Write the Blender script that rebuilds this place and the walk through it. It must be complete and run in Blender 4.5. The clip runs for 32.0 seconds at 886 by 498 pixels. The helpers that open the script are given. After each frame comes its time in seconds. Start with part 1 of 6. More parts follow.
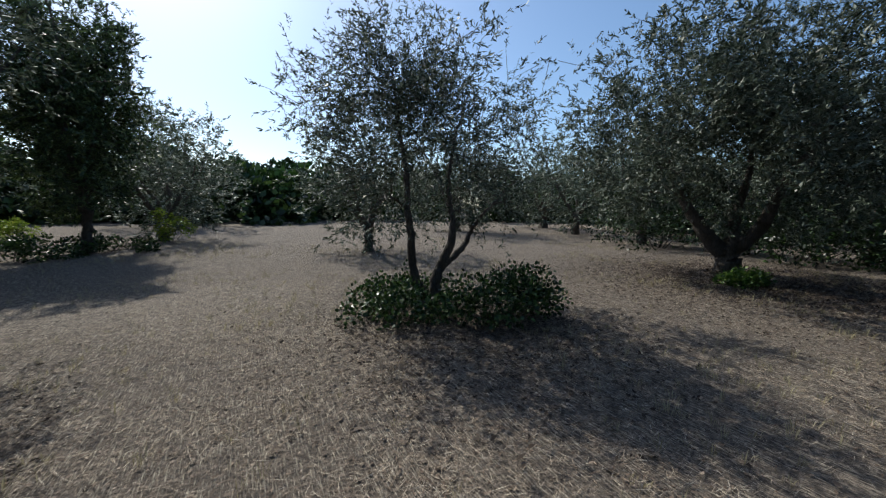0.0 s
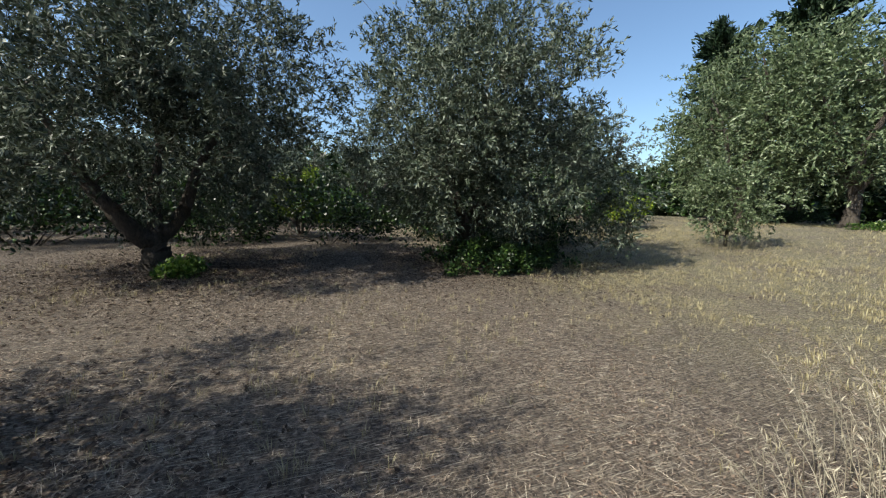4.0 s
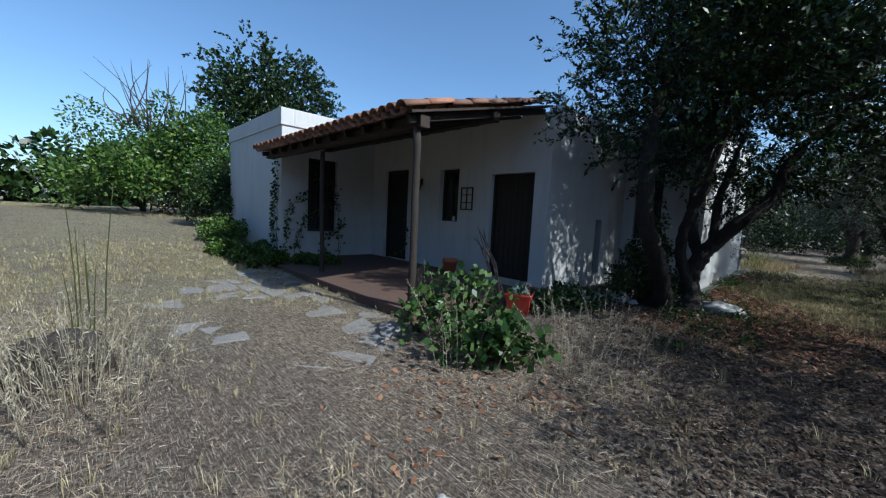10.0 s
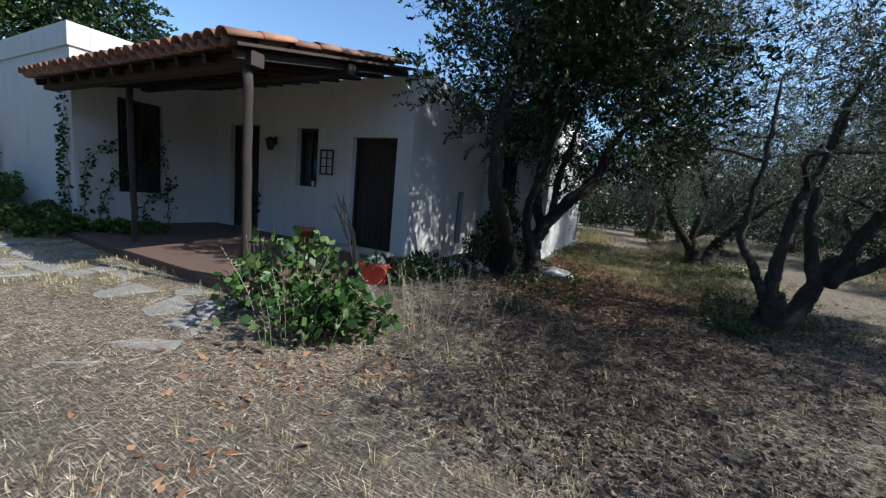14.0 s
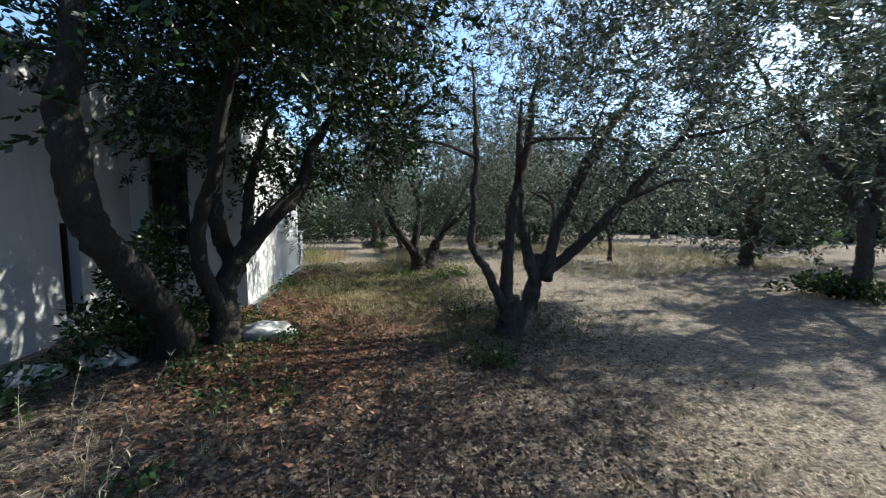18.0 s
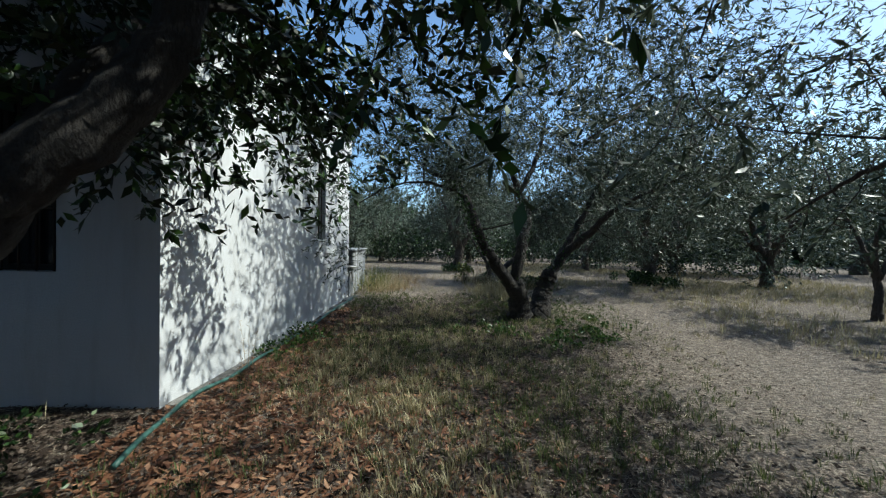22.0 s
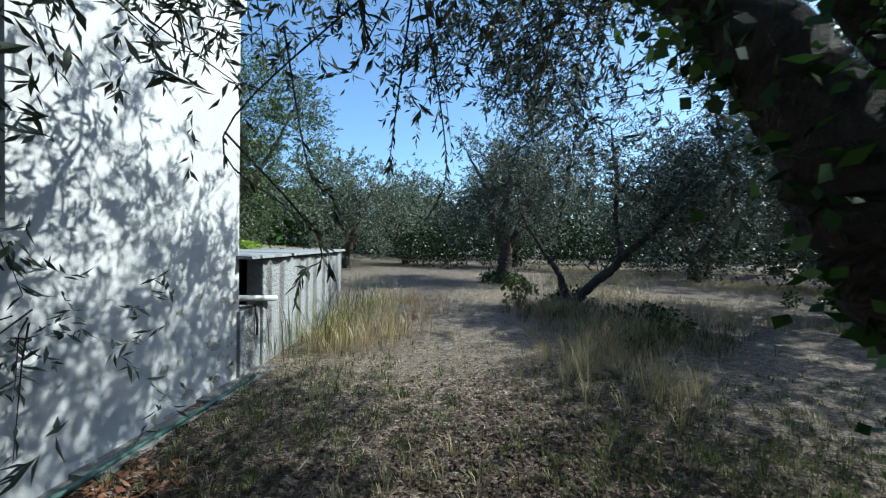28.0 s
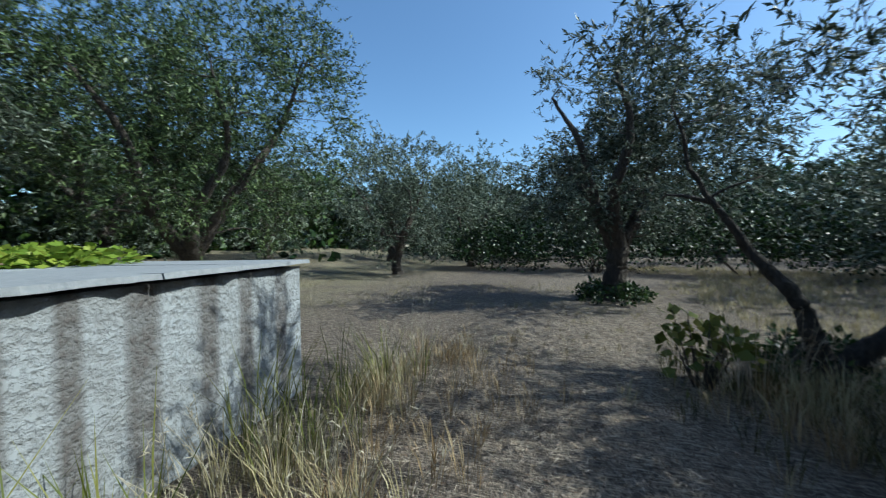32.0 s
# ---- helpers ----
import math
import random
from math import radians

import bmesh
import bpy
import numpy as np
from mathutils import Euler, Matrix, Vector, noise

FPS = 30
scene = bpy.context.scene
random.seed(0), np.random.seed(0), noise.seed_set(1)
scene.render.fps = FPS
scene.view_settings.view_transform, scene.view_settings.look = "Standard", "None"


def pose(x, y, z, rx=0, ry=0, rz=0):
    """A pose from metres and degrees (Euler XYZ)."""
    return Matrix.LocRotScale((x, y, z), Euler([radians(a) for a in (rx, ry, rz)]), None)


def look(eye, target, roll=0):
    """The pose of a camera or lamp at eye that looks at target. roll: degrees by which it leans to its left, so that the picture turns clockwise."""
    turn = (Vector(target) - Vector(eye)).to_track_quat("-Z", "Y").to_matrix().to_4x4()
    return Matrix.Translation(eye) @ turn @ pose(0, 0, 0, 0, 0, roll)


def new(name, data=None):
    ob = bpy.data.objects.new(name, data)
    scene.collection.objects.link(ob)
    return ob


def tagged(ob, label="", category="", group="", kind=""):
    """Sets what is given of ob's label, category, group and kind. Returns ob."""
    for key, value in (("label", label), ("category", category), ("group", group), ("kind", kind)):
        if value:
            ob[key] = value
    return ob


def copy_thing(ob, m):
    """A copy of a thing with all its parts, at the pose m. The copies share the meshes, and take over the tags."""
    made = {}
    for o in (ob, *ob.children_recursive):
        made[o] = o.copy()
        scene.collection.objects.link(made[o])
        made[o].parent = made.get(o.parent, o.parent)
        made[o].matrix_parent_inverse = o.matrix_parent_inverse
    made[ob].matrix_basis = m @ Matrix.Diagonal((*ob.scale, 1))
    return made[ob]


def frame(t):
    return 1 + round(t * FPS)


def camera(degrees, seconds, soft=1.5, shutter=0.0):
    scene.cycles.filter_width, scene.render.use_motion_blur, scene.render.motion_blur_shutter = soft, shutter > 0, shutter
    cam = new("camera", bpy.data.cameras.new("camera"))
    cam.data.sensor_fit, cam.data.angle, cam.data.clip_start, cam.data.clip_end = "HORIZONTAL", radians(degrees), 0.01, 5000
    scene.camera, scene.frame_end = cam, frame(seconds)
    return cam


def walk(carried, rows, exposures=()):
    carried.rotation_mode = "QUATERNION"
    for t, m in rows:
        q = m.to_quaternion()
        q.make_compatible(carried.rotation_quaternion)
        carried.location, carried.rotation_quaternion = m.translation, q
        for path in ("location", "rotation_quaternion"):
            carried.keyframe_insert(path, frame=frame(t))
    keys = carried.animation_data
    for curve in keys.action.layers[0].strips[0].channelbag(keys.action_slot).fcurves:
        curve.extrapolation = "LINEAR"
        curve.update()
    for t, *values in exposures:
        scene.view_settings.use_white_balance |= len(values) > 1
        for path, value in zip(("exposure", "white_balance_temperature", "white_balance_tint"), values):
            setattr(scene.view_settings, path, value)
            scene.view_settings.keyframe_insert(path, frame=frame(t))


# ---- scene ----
cam = camera(100.5, 32.0, soft=1.2, shutter=0.14)
PATH = [
    (0.0, pose(0.000, 0.000, 1.347, 83.47, -1.18, -28.26)),
    (0.5, pose(0.125, 0.321, 1.328, 83.87, -1.05, -38.35)),
    (1.0, pose(0.272, 0.540, 1.335, 80.87, -0.80, -53.29)),
    (1.5, pose(0.510, 0.748, 1.337, 82.29, -0.66, -61.63)),
    (2.0, pose(0.716, 0.918, 1.361, 81.42, -1.44, -70.28)),
    (2.5, pose(0.774, 1.101, 1.316, 79.84, 1.42, -84.30)),
    (3.0, pose(0.735, 1.123, 1.288, 81.03, 0.43, -96.52)),
    (3.5, pose(0.628, 1.128, 1.331, 83.02, -1.12, -105.85)),
    (5.5, pose(1.178, 1.757, 1.281, 84.12, -1.55, -114.81)),
    (6.0, pose(1.418, 1.853, 1.297, 86.72, -1.61, -124.93)),
    (6.5, pose(1.552, 1.987, 1.276, 83.46, 0.23, -143.01)),
    (7.0, pose(1.486, 2.069, 1.303, 84.80, -0.95, -154.10)),
    (7.5, pose(1.362, 2.066, 1.291, 84.85, -2.31, -168.11)),
    (8.0, pose(1.300, 2.092, 1.293, 84.44, -3.01, -180.51)),
    (8.5, pose(1.219, 2.106, 1.304, 85.63, -4.26, -199.81)),
    (9.0, pose(1.131, 2.144, 1.324, 84.62, -3.73, -208.89)),
    (9.5, pose(1.053, 2.182, 1.345, 85.51, -2.33, -219.53)),
    (10.0, pose(1.011, 2.224, 1.345, 84.77, -2.97, -223.99)),
    (10.5, pose(1.023, 2.223, 1.358, 85.80, -2.07, -219.90)),
    (11.0, pose(1.036, 2.223, 1.354, 86.16, -2.92, -220.73)),
    (11.5, pose(1.049, 2.232, 1.346, 85.37, -2.85, -221.28)),
    (12.0, pose(1.033, 2.284, 1.338, 83.05, -2.90, -226.44)),
    (12.5, pose(0.917, 2.339, 1.294, 82.27, -4.25, -232.91)),
    (13.0, pose(0.755, 2.399, 1.284, 82.41, -1.50, -235.01)),
    (13.5, pose(0.657, 2.416, 1.270, 81.93, -2.47, -238.48)),
    (15.5, pose(0.184, 1.977, 1.298, 85.32, -9.40, -261.69)),
    (16.0, pose(-0.132, 1.987, 1.289, 85.32, -6.06, -275.04)),
    (16.5, pose(-0.444, 2.094, 1.322, 83.73, -4.56, -288.26)),
    (17.0, pose(-0.662, 2.236, 1.321, 83.06, -4.19, -292.55)),
    (17.5, pose(-1.038, 2.327, 1.335, 82.42, -1.31, -289.64)),
    (18.0, pose(-1.513, 2.348, 1.340, 86.18, 0.75, -282.57)),
    (18.5, pose(-2.003, 2.462, 1.302, 87.07, -2.59, -274.23)),
    (19.0, pose(-2.526, 2.526, 1.267, 88.90, -1.54, -270.24)),
    (19.5, pose(-3.004, 2.555, 1.310, 85.67, 0.47, -270.27)),
    (20.0, pose(-3.525, 2.602, 1.361, 85.15, -3.48, -264.92)),
    (20.5, pose(-4.025, 2.639, 1.292, 89.54, -0.14, -266.89)),
    (21.0, pose(-4.600, 2.627, 1.324, 87.41, -0.96, -267.16)),
    (21.5, pose(-5.030, 2.660, 1.317, 83.60, -0.80, -263.74)),
    (22.0, pose(-5.480, 2.659, 1.307, 89.31, -0.88, -269.13)),
    (22.5, pose(-6.013, 2.679, 1.314, 88.70, -1.00, -266.33)),
    (23.0, pose(-6.507, 2.692, 1.326, 86.37, -3.51, -264.54)),
    (23.5, pose(-7.008, 2.653, 1.323, 84.70, -0.70, -267.01)),
    (24.0, pose(-7.466, 2.658, 1.335, 85.83, -1.66, -261.27)),
    (24.5, pose(-7.891, 2.674, 1.373, 85.82, -3.28, -264.60)),
    (25.0, pose(-8.252, 2.570, 1.371, 87.28, -1.14, -267.89)),
    (25.5, pose(-8.703, 2.532, 1.362, 87.77, -2.10, -262.63)),
    (27.5, pose(-10.321, 2.525, 1.285, 87.01, -0.94, -268.94)),
    (28.0, pose(-10.660, 2.565, 1.309, 89.04, -0.94, -263.22)),
    (28.5, pose(-11.085, 2.592, 1.307, 84.39, -4.58, -254.10)),
    (29.0, pose(-11.509, 2.502, 1.214, 84.47, -0.92, -246.39)),
    (29.5, pose(-11.913, 2.379, 1.202, 86.51, 0.37, -237.64)),
    (30.0, pose(-12.287, 2.156, 1.143, 86.31, 4.95, -244.09)),
    (30.5, pose(-12.778, 1.961, 1.261, 85.46, 8.61, -255.47)),
    (31.0, pose(-13.242, 1.970, 1.325, 86.60, 4.73, -264.91)),
    (31.5, pose(-13.741, 2.009, 1.320, 86.07, 2.78, -266.87)),
    (32.0, pose(-14.169, 2.133, 1.300, 88.83, 0.86, -252.00)),
]
EXPOSURES = [(0.0, 0.13, 6500, 4), (1.5, 0.49, 6500, 4), (3.5, 0.6, 7000, 4), (6.0, 0.23, 6150, 5), (9.0, 0.25, 5850, 2), (13.0, 0.63, 6150, 4), (16.0, 0.97, 6550, 3), (20.0, 1.4, 6650, 0), (22.5, 0.35, 6020, -2), (24.0, 0.1, 5820, -3), (26.0, 0.6, 5780, -3), (28.0, 0.83, 5930, -2), (29.0, 0.1, 5520, -3), (30.0, 0.27, 5570, -4), (31.0, 0.12, 5740, -4), (32.0, 0.4, 5840, -4)]
walk(cam, PATH, EXPOSURES)

# ---- daylight ----
SUN_EL, SUN_AZ = radians(44), radians(-12)
world = bpy.data.worlds.new("daylight")
scene.world = world
world.use_nodes = True
wn = world.node_tree.nodes
sky = wn.new("ShaderNodeTexSky")
sky.sky_type = "NISHITA"
sky.sun_disc = False
sky.sun_elevation, sky.sun_rotation = SUN_EL, SUN_AZ
sky.air_density, sky.dust_density, sky.ozone_density = 1.0, 1.2, 5.2
wn["Background"].inputs["Strength"].default_value = 0.145
world.node_tree.links.new(sky.outputs["Color"], wn["Background"].inputs["Color"])
sun = new("sun", bpy.data.lights.new("sun", "SUN"))
sun.data.energy, sun.data.angle, sun.data.color = 5.0, radians(0.53), (1.0, 0.955, 0.89)
to_sun = Vector((math.sin(SUN_AZ) * math.cos(SUN_EL), math.cos(SUN_AZ) * math.cos(SUN_EL), math.sin(SUN_EL)))
sun.matrix_world = look(to_sun * 60, (0, 0, 0))


# ---- materials ----
def material(name, rough=0.8, metal=0.0):
    m = bpy.data.materials.new(name)
    m.use_nodes = True
    b = m.node_tree.nodes["Principled BSDF"]
    b.inputs["Roughness"].default_value, b.inputs["Metallic"].default_value = rough, metal
    return m, m.node_tree, b


def node(tree, kind, **values):
    n = tree.nodes.new(kind)
    for k, v in values.items():
        n.inputs[k].default_value = v
    return n


def coords(tree, scale=(1, 1, 1), space="Object"):
    if space == "World":
        src = tree.nodes.new("ShaderNodeNewGeometry").outputs["Position"]
    else:
        src = tree.nodes.new("ShaderNodeTexCoord").outputs[space]
    mp = node(tree, "ShaderNodeMapping", Scale=scale)
    tree.links.new(src, mp.inputs["Vector"])
    return mp.outputs["Vector"]


def noise_fac(tree, vec, scale, detail=4.0, rough=0.6, lo=0.3, hi=0.7):
    n = node(tree, "ShaderNodeTexNoise", Scale=scale, Detail=detail, Roughness=rough)
    tree.links.new(vec, n.inputs["Vector"])
    r = node(tree, "ShaderNodeMapRange")
    r.inputs["From Min"].default_value, r.inputs["From Max"].default_value = lo, hi
    tree.links.new(n.outputs["Fac"], r.inputs["Value"])
    return r.outputs["Result"]


def mix(tree, fac, a, b):
    m = tree.nodes.new("ShaderNodeMix")
    m.data_type = "RGBA"
    for key, v in ((0, fac), (6, a), (7, b)):
        if isinstance(v, (tuple, float, int)):
            m.inputs[key].default_value = (*v, 1) if isinstance(v, tuple) else v
        else:
            tree.links.new(v, m.inputs[key])
    return m.outputs[2]


def bump(tree, b, height, strength=0.4, distance=0.02):
    n = node(tree, "ShaderNodeBump", Strength=strength, Distance=distance)
    tree.links.new(height, n.inputs["Height"])
    tree.links.new(n.outputs["Normal"], b.inputs["Normal"])


def surface(name, c1, c2, c3=None, s1=2.0, s2=30.0, rough=0.85, relief=0.4, depth=0.01, scale=(1, 1, 1), metal=0.0,
            space="World", lo=0.35, hi=0.65):
    """Two colours in broad patches, a third as fine grain, with relief."""
    m, t, b = material(name, rough, metal)
    v = coords(t, scale, space)
    big = noise_fac(t, v, s1, 5.0, 0.6, lo, hi)
    col = mix(t, big, c1, c2)
    fine = noise_fac(t, v, s2, 6.0, 0.7, 0.35, 0.7)
    if c3:
        col = mix(t, fine, col, c3)
    t.links.new(col, b.inputs["Base Color"])
    bump(t, b, fine, relief, depth)
    return m


def leafy(name, c1, c2, c3, gloss=0.45, through_light=0.25, spec=0.2):
    """Foliage: each leaf its own tone, part of the light passing through."""
    m, t, b = material(name, gloss)
    g = t.nodes.new("ShaderNodeNewGeometry")
    ramp = t.nodes.new("ShaderNodeValToRGB")
    e = ramp.color_ramp.elements
    b.inputs["Specular IOR Level"].default_value = spec
    e[0].color, e[1].color = (*c1, 1), (*c3, 1)
    e.new(0.55).color = (*c2, 1)
    t.links.new(g.outputs["Random Per Island"], ramp.inputs["Fac"])
    t.links.new(ramp.outputs["Color"], b.inputs["Base Color"])
    tr = t.nodes.new("ShaderNodeBsdfTranslucent")
    t.links.new(ramp.outputs["Color"], tr.inputs["Color"])
    mx = node(t, "ShaderNodeMixShader", Fac=through_light)
    t.links.new(b.outputs["BSDF"], mx.inputs[1])
    t.links.new(tr.outputs["BSDF"], mx.inputs[2])
    t.links.new(mx.outputs["Shader"], t.nodes["Material Output"].inputs["Surface"])
    return m


def ground_material():
    """Trodden earth under a mat of mown straw: crossing fibres over dark soil, yellower where grass grew."""
    m, t, b = material("dry_ground", 0.95)
    v = coords(t, (1, 1, 1), "World")
    big = noise_fac(t, v, 0.35, 5.0, 0.6, 0.4, 0.62)
    mid = noise_fac(t, v, 2.6, 6.0, 0.7, 0.36, 0.64)
    clod = noise_fac(t, v, 11.0, 6.0, 0.75, 0.36, 0.62)
    fine = noise_fac(t, v, 42.0, 6.0, 0.75, 0.40, 0.62)
    col = mix(t, big, (0.46, 0.365, 0.29), (0.51, 0.41, 0.315))
    # the grassy field by the annex and the clearing beyond the track
    xyz = t.nodes.new("ShaderNodeSeparateXYZ")
    t.links.new(v, xyz.inputs["Vector"])
    field = node(t, "ShaderNodeMapRange")
    field.inputs["From Min"].default_value, field.inputs["From Max"].default_value = -1.2, -4.5
    t.links.new(xyz.outputs["Y"], field.inputs["Value"])
    patch = node(t, "ShaderNodeMath")
    patch.operation = "MULTIPLY"
    t.links.new(field.outputs["Result"], patch.inputs[0])
    t.links.new(noise_fac(t, v, 0.9, 5.0, 0.7, 0.3, 0.55), patch.inputs[1])
    col = mix(t, mid, col, (0.30, 0.225, 0.17))
    # pale trodden lanes between the rows of trees and past the shed
    wob = noise_fac(t, v, 0.7, 4.0, 0.6, 0.2, 0.8)
    for mid_y, half, x_in, x_out in ((5.9, 1.5, -17.0, 1.5), (2.3, 1.3, -30.0, -13.6)):
        across = node(t, "ShaderNodeMath")
        across.operation = "SUBTRACT"
        across.inputs[1].default_value = mid_y - 0.5
        t.links.new(xyz.outputs["Y"], across.inputs[0])
        bend = node(t, "ShaderNodeMath")
        bend.operation = "SUBTRACT"
        t.links.new(across.outputs[0], bend.inputs[0])
        t.links.new(wob, bend.inputs[1])
        off = node(t, "ShaderNodeMath")
        off.operation = "ABSOLUTE"
        t.links.new(bend.outputs[0], off.inputs[0])
        lane = node(t, "ShaderNodeMapRange")
        lane.inputs["From Min"].default_value, lane.inputs["From Max"].default_value = half, half - 0.8
        lane.inputs["To Max"].default_value = 0.75
        t.links.new(off.outputs[0], lane.inputs["Value"])
        ends = []
        for edge, way in ((x_in, 1.0), (x_out, -1.0)):
            end = node(t, "ShaderNodeMapRange")
            end.inputs["From Min"].default_value, end.inputs["From Max"].default_value = edge, edge + way * 1.2
            t.links.new(xyz.outputs["X"], end.inputs["Value"])
            ends.append(end)
        fac = lane.outputs["Result"]
        for end in ends:
            both = node(t, "ShaderNodeMath")
            both.operation = "MULTIPLY"
            t.links.new(fac, both.inputs[0])
            t.links.new(end.outputs["Result"], both.inputs[1])
            fac = both.outputs[0]
        col = mix(t, fac, col, (0.66, 0.54, 0.43))
    col = mix(t, clod, (0.17, 0.13, 0.10), col)
    col = mix(t, patch.outputs[0], col, (0.47, 0.42, 0.235))
    col = mix(t, fine, (0.05, 0.038, 0.03), col)
    height = fine
    for turn, sx, sy in ((0.35, 95.0, 7.0), (1.55, 80.0, 6.0), (2.6, 110.0, 9.0)):
        mp = node(t, "ShaderNodeMapping", Rotation=(0, 0, turn), Scale=(sx, sy, 1.0))
        t.links.new(t.nodes.new("ShaderNodeNewGeometry").outputs["Position"], mp.inputs["Vector"])
        straw = noise_fac(t, mp.outputs["Vector"], 1.0, 3.0, 0.6, 0.585, 0.68)
        col = mix(t, straw, col, (0.62, 0.53, 0.41))
        add = node(t, "ShaderNodeMath")
        add.operation = "ADD"
        t.links.new(height, add.inputs[0])
        t.links.new(straw, add.inputs[1])
        height = add.outputs[0]
    t.links.new(col, b.inputs["Base Color"])
    bump(t, b, height, 0.9, 0.025)
    return m


def plaster_material(name, base, stain, dirt, s=1.0):
    m, t, b = material(name, 0.9)
    v = coords(t, (1, 1, 1), "World")
    streak_v = coords(t, (1.0, 1.0, 0.16), "World")
    big = noise_fac(t, v, 0.8 * s, 6.0, 0.65, 0.48, 0.8)
    streak = noise_fac(t, streak_v, 5.5 * s, 5.0, 0.65, 0.5, 0.85)
    fine = noise_fac(t, v, 60.0, 5.0, 0.7, 0.3, 0.75)
    col = mix(t, big, base, stain)
    half = node(t, "ShaderNodeMath")
    half.operation = "MULTIPLY"
    half.inputs[1].default_value = 0.6
    t.links.new(streak, half.inputs[0])
    col = mix(t, half.outputs[0], col, dirt)
    t.links.new(col, b.inputs["Base Color"])
    relief = node(t, "ShaderNodeMath")
    relief.operation = "ADD"
    lump = noise_fac(t, v, 7.0, 4.0, 0.6, 0.2, 0.8)
    t.links.new(lump, relief.inputs[0])
    t.links.new(fine, relief.inputs[1])
    bump(t, b, relief.outputs[0], 0.35, 0.008)
    return m


def streaked_material():
    """Pale rough render with broad dark run-off stains and a gritty relief."""
    m, t, b = material("weathered_render", 0.95)
    v = coords(t, (1, 1, 1), "World")
    run = coords(t, (1.0, 0.3, 0.05), "World")
    grit = noise_fac(t, v, 30.0, 5.0, 0.6, 0.1, 0.6)
    blot = noise_fac(t, v, 3.0, 6.0, 0.7, 0.4, 0.7)
    wave = node(t, "ShaderNodeTexWave", Scale=0.95, Distortion=4.6, Detail=3.0)
    wave.inputs["Detail Scale"].default_value = 1.6
    t.links.new(run, wave.inputs["Vector"])
    bands = node(t, "ShaderNodeMapRange")
    bands.inputs["From Min"].default_value, bands.inputs["From Max"].default_value = 0.5, 0.85
    t.links.new(wave.outputs["Fac"], bands.inputs["Value"])
    col = mix(t, blot, (0.31, 0.33, 0.345), (0.25, 0.258, 0.262))
    soft = node(t, "ShaderNodeMath")
    soft.operation = "MULTIPLY"
    t.links.new(noise_fac(t, v, 5.0, 5.0, 0.7, 0.2, 0.55), soft.inputs[1])
    t.links.new(bands.outputs["Result"], soft.inputs[0])
    col = mix(t, soft.outputs[0], col, (0.10, 0.09, 0.085))
    col = mix(t, grit, (0.20, 0.20, 0.20), col)
    t.links.new(col, b.inputs["Base Color"])
    bump(t, b, grit, 0.9, 0.02)
    return m


GROUND = ground_material()
PLASTER = plaster_material("white_plaster", (0.50, 0.51, 0.52), (0.44, 0.445, 0.45), (0.34, 0.33, 0.31))
RENDER_OLD = streaked_material()
# near-black in place of unlit rooms, so that the openings read dark
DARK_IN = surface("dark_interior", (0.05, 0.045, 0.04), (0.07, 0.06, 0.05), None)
WOOD_DARK = surface("dark_stained_wood", (0.012, 0.008, 0.006), (0.024, 0.015, 0.010), (0.009, 0.006, 0.005), 3, 25, 0.6, 0.5, 0.004, (6, 6, 0.6), space="Object")
WOOD_POST = surface("weathered_log", (0.024, 0.017, 0.014), (0.044, 0.033, 0.026), (0.016, 0.012, 0.010), 3, 22, 0.8, 0.7, 0.006, (6, 6, 0.7), space="Object")
SOFFIT = surface("reddish_soffit_boards", (0.022, 0.011, 0.008), (0.036, 0.017, 0.011), (0.014, 0.009, 0.007), 3, 22, 0.7, 0.5, 0.004, (0.7, 6, 6), space="Object")
IRON = surface("black_iron", (0.02, 0.02, 0.022), (0.04, 0.034, 0.03), (0.06, 0.035, 0.022), 6, 40, 0.55, 0.3, 0.002, metal=0.6)
SLATE = surface("blue_grey_flagstone", (0.125, 0.14, 0.16), (0.18, 0.195, 0.215), (0.21, 0.18, 0.15), 3, 30, 0.75, 0.5, 0.006)
CONCRETE = surface("old_concrete", (0.33, 0.32, 0.30), (0.24, 0.235, 0.22), (0.40, 0.39, 0.37), 3, 40, 0.9, 0.5, 0.006)
SLABTOP = surface("grey_slab", (0.21, 0.225, 0.24), (0.16, 0.17, 0.185), (0.26, 0.27, 0.28), 2.5, 30, 0.8, 0.4, 0.005)
STONE = surface("white_limestone", (0.55, 0.54, 0.51), (0.40, 0.39, 0.37), (0.28, 0.28, 0.27), 4, 25, 0.85, 0.6, 0.01, space="Object")
TERRA = surface("terracotta_floor", (0.12, 0.06, 0.042), (0.09, 0.058, 0.046), (0.06, 0.045, 0.038), 3, 26, 0.8, 0.4, 0.004)
REDPOT = surface("red_painted_pot", (0.62, 0.05, 0.025), (0.55, 0.045, 0.025), (0.38, 0.05, 0.035), 5, 40, 0.5, 0.3, 0.003, space="Object")
ORANGEPOT = surface("terracotta_pot", (0.45, 0.12, 0.05), (0.36, 0.10, 0.05), (0.28, 0.11, 0.07), 6, 40, 0.75, 0.4, 0.003, space="Object")
BLUE = surface("blue_plastic", (0.02, 0.19, 0.75), (0.025, 0.23, 0.80), None, 2, 30, 0.35, 0.1, 0.002, space="Object")
RUST = surface("rusty_steel", (0.16, 0.065, 0.035), (0.24, 0.09, 0.045), (0.09, 0.045, 0.03), 5, 40, 0.85, 0.5, 0.003, space="Object")
HOSE = surface("green_hose_rubber", (0.03, 0.085, 0.07), (0.045, 0.11, 0.09), None, 4, 40, 0.5, 0.2, 0.002)
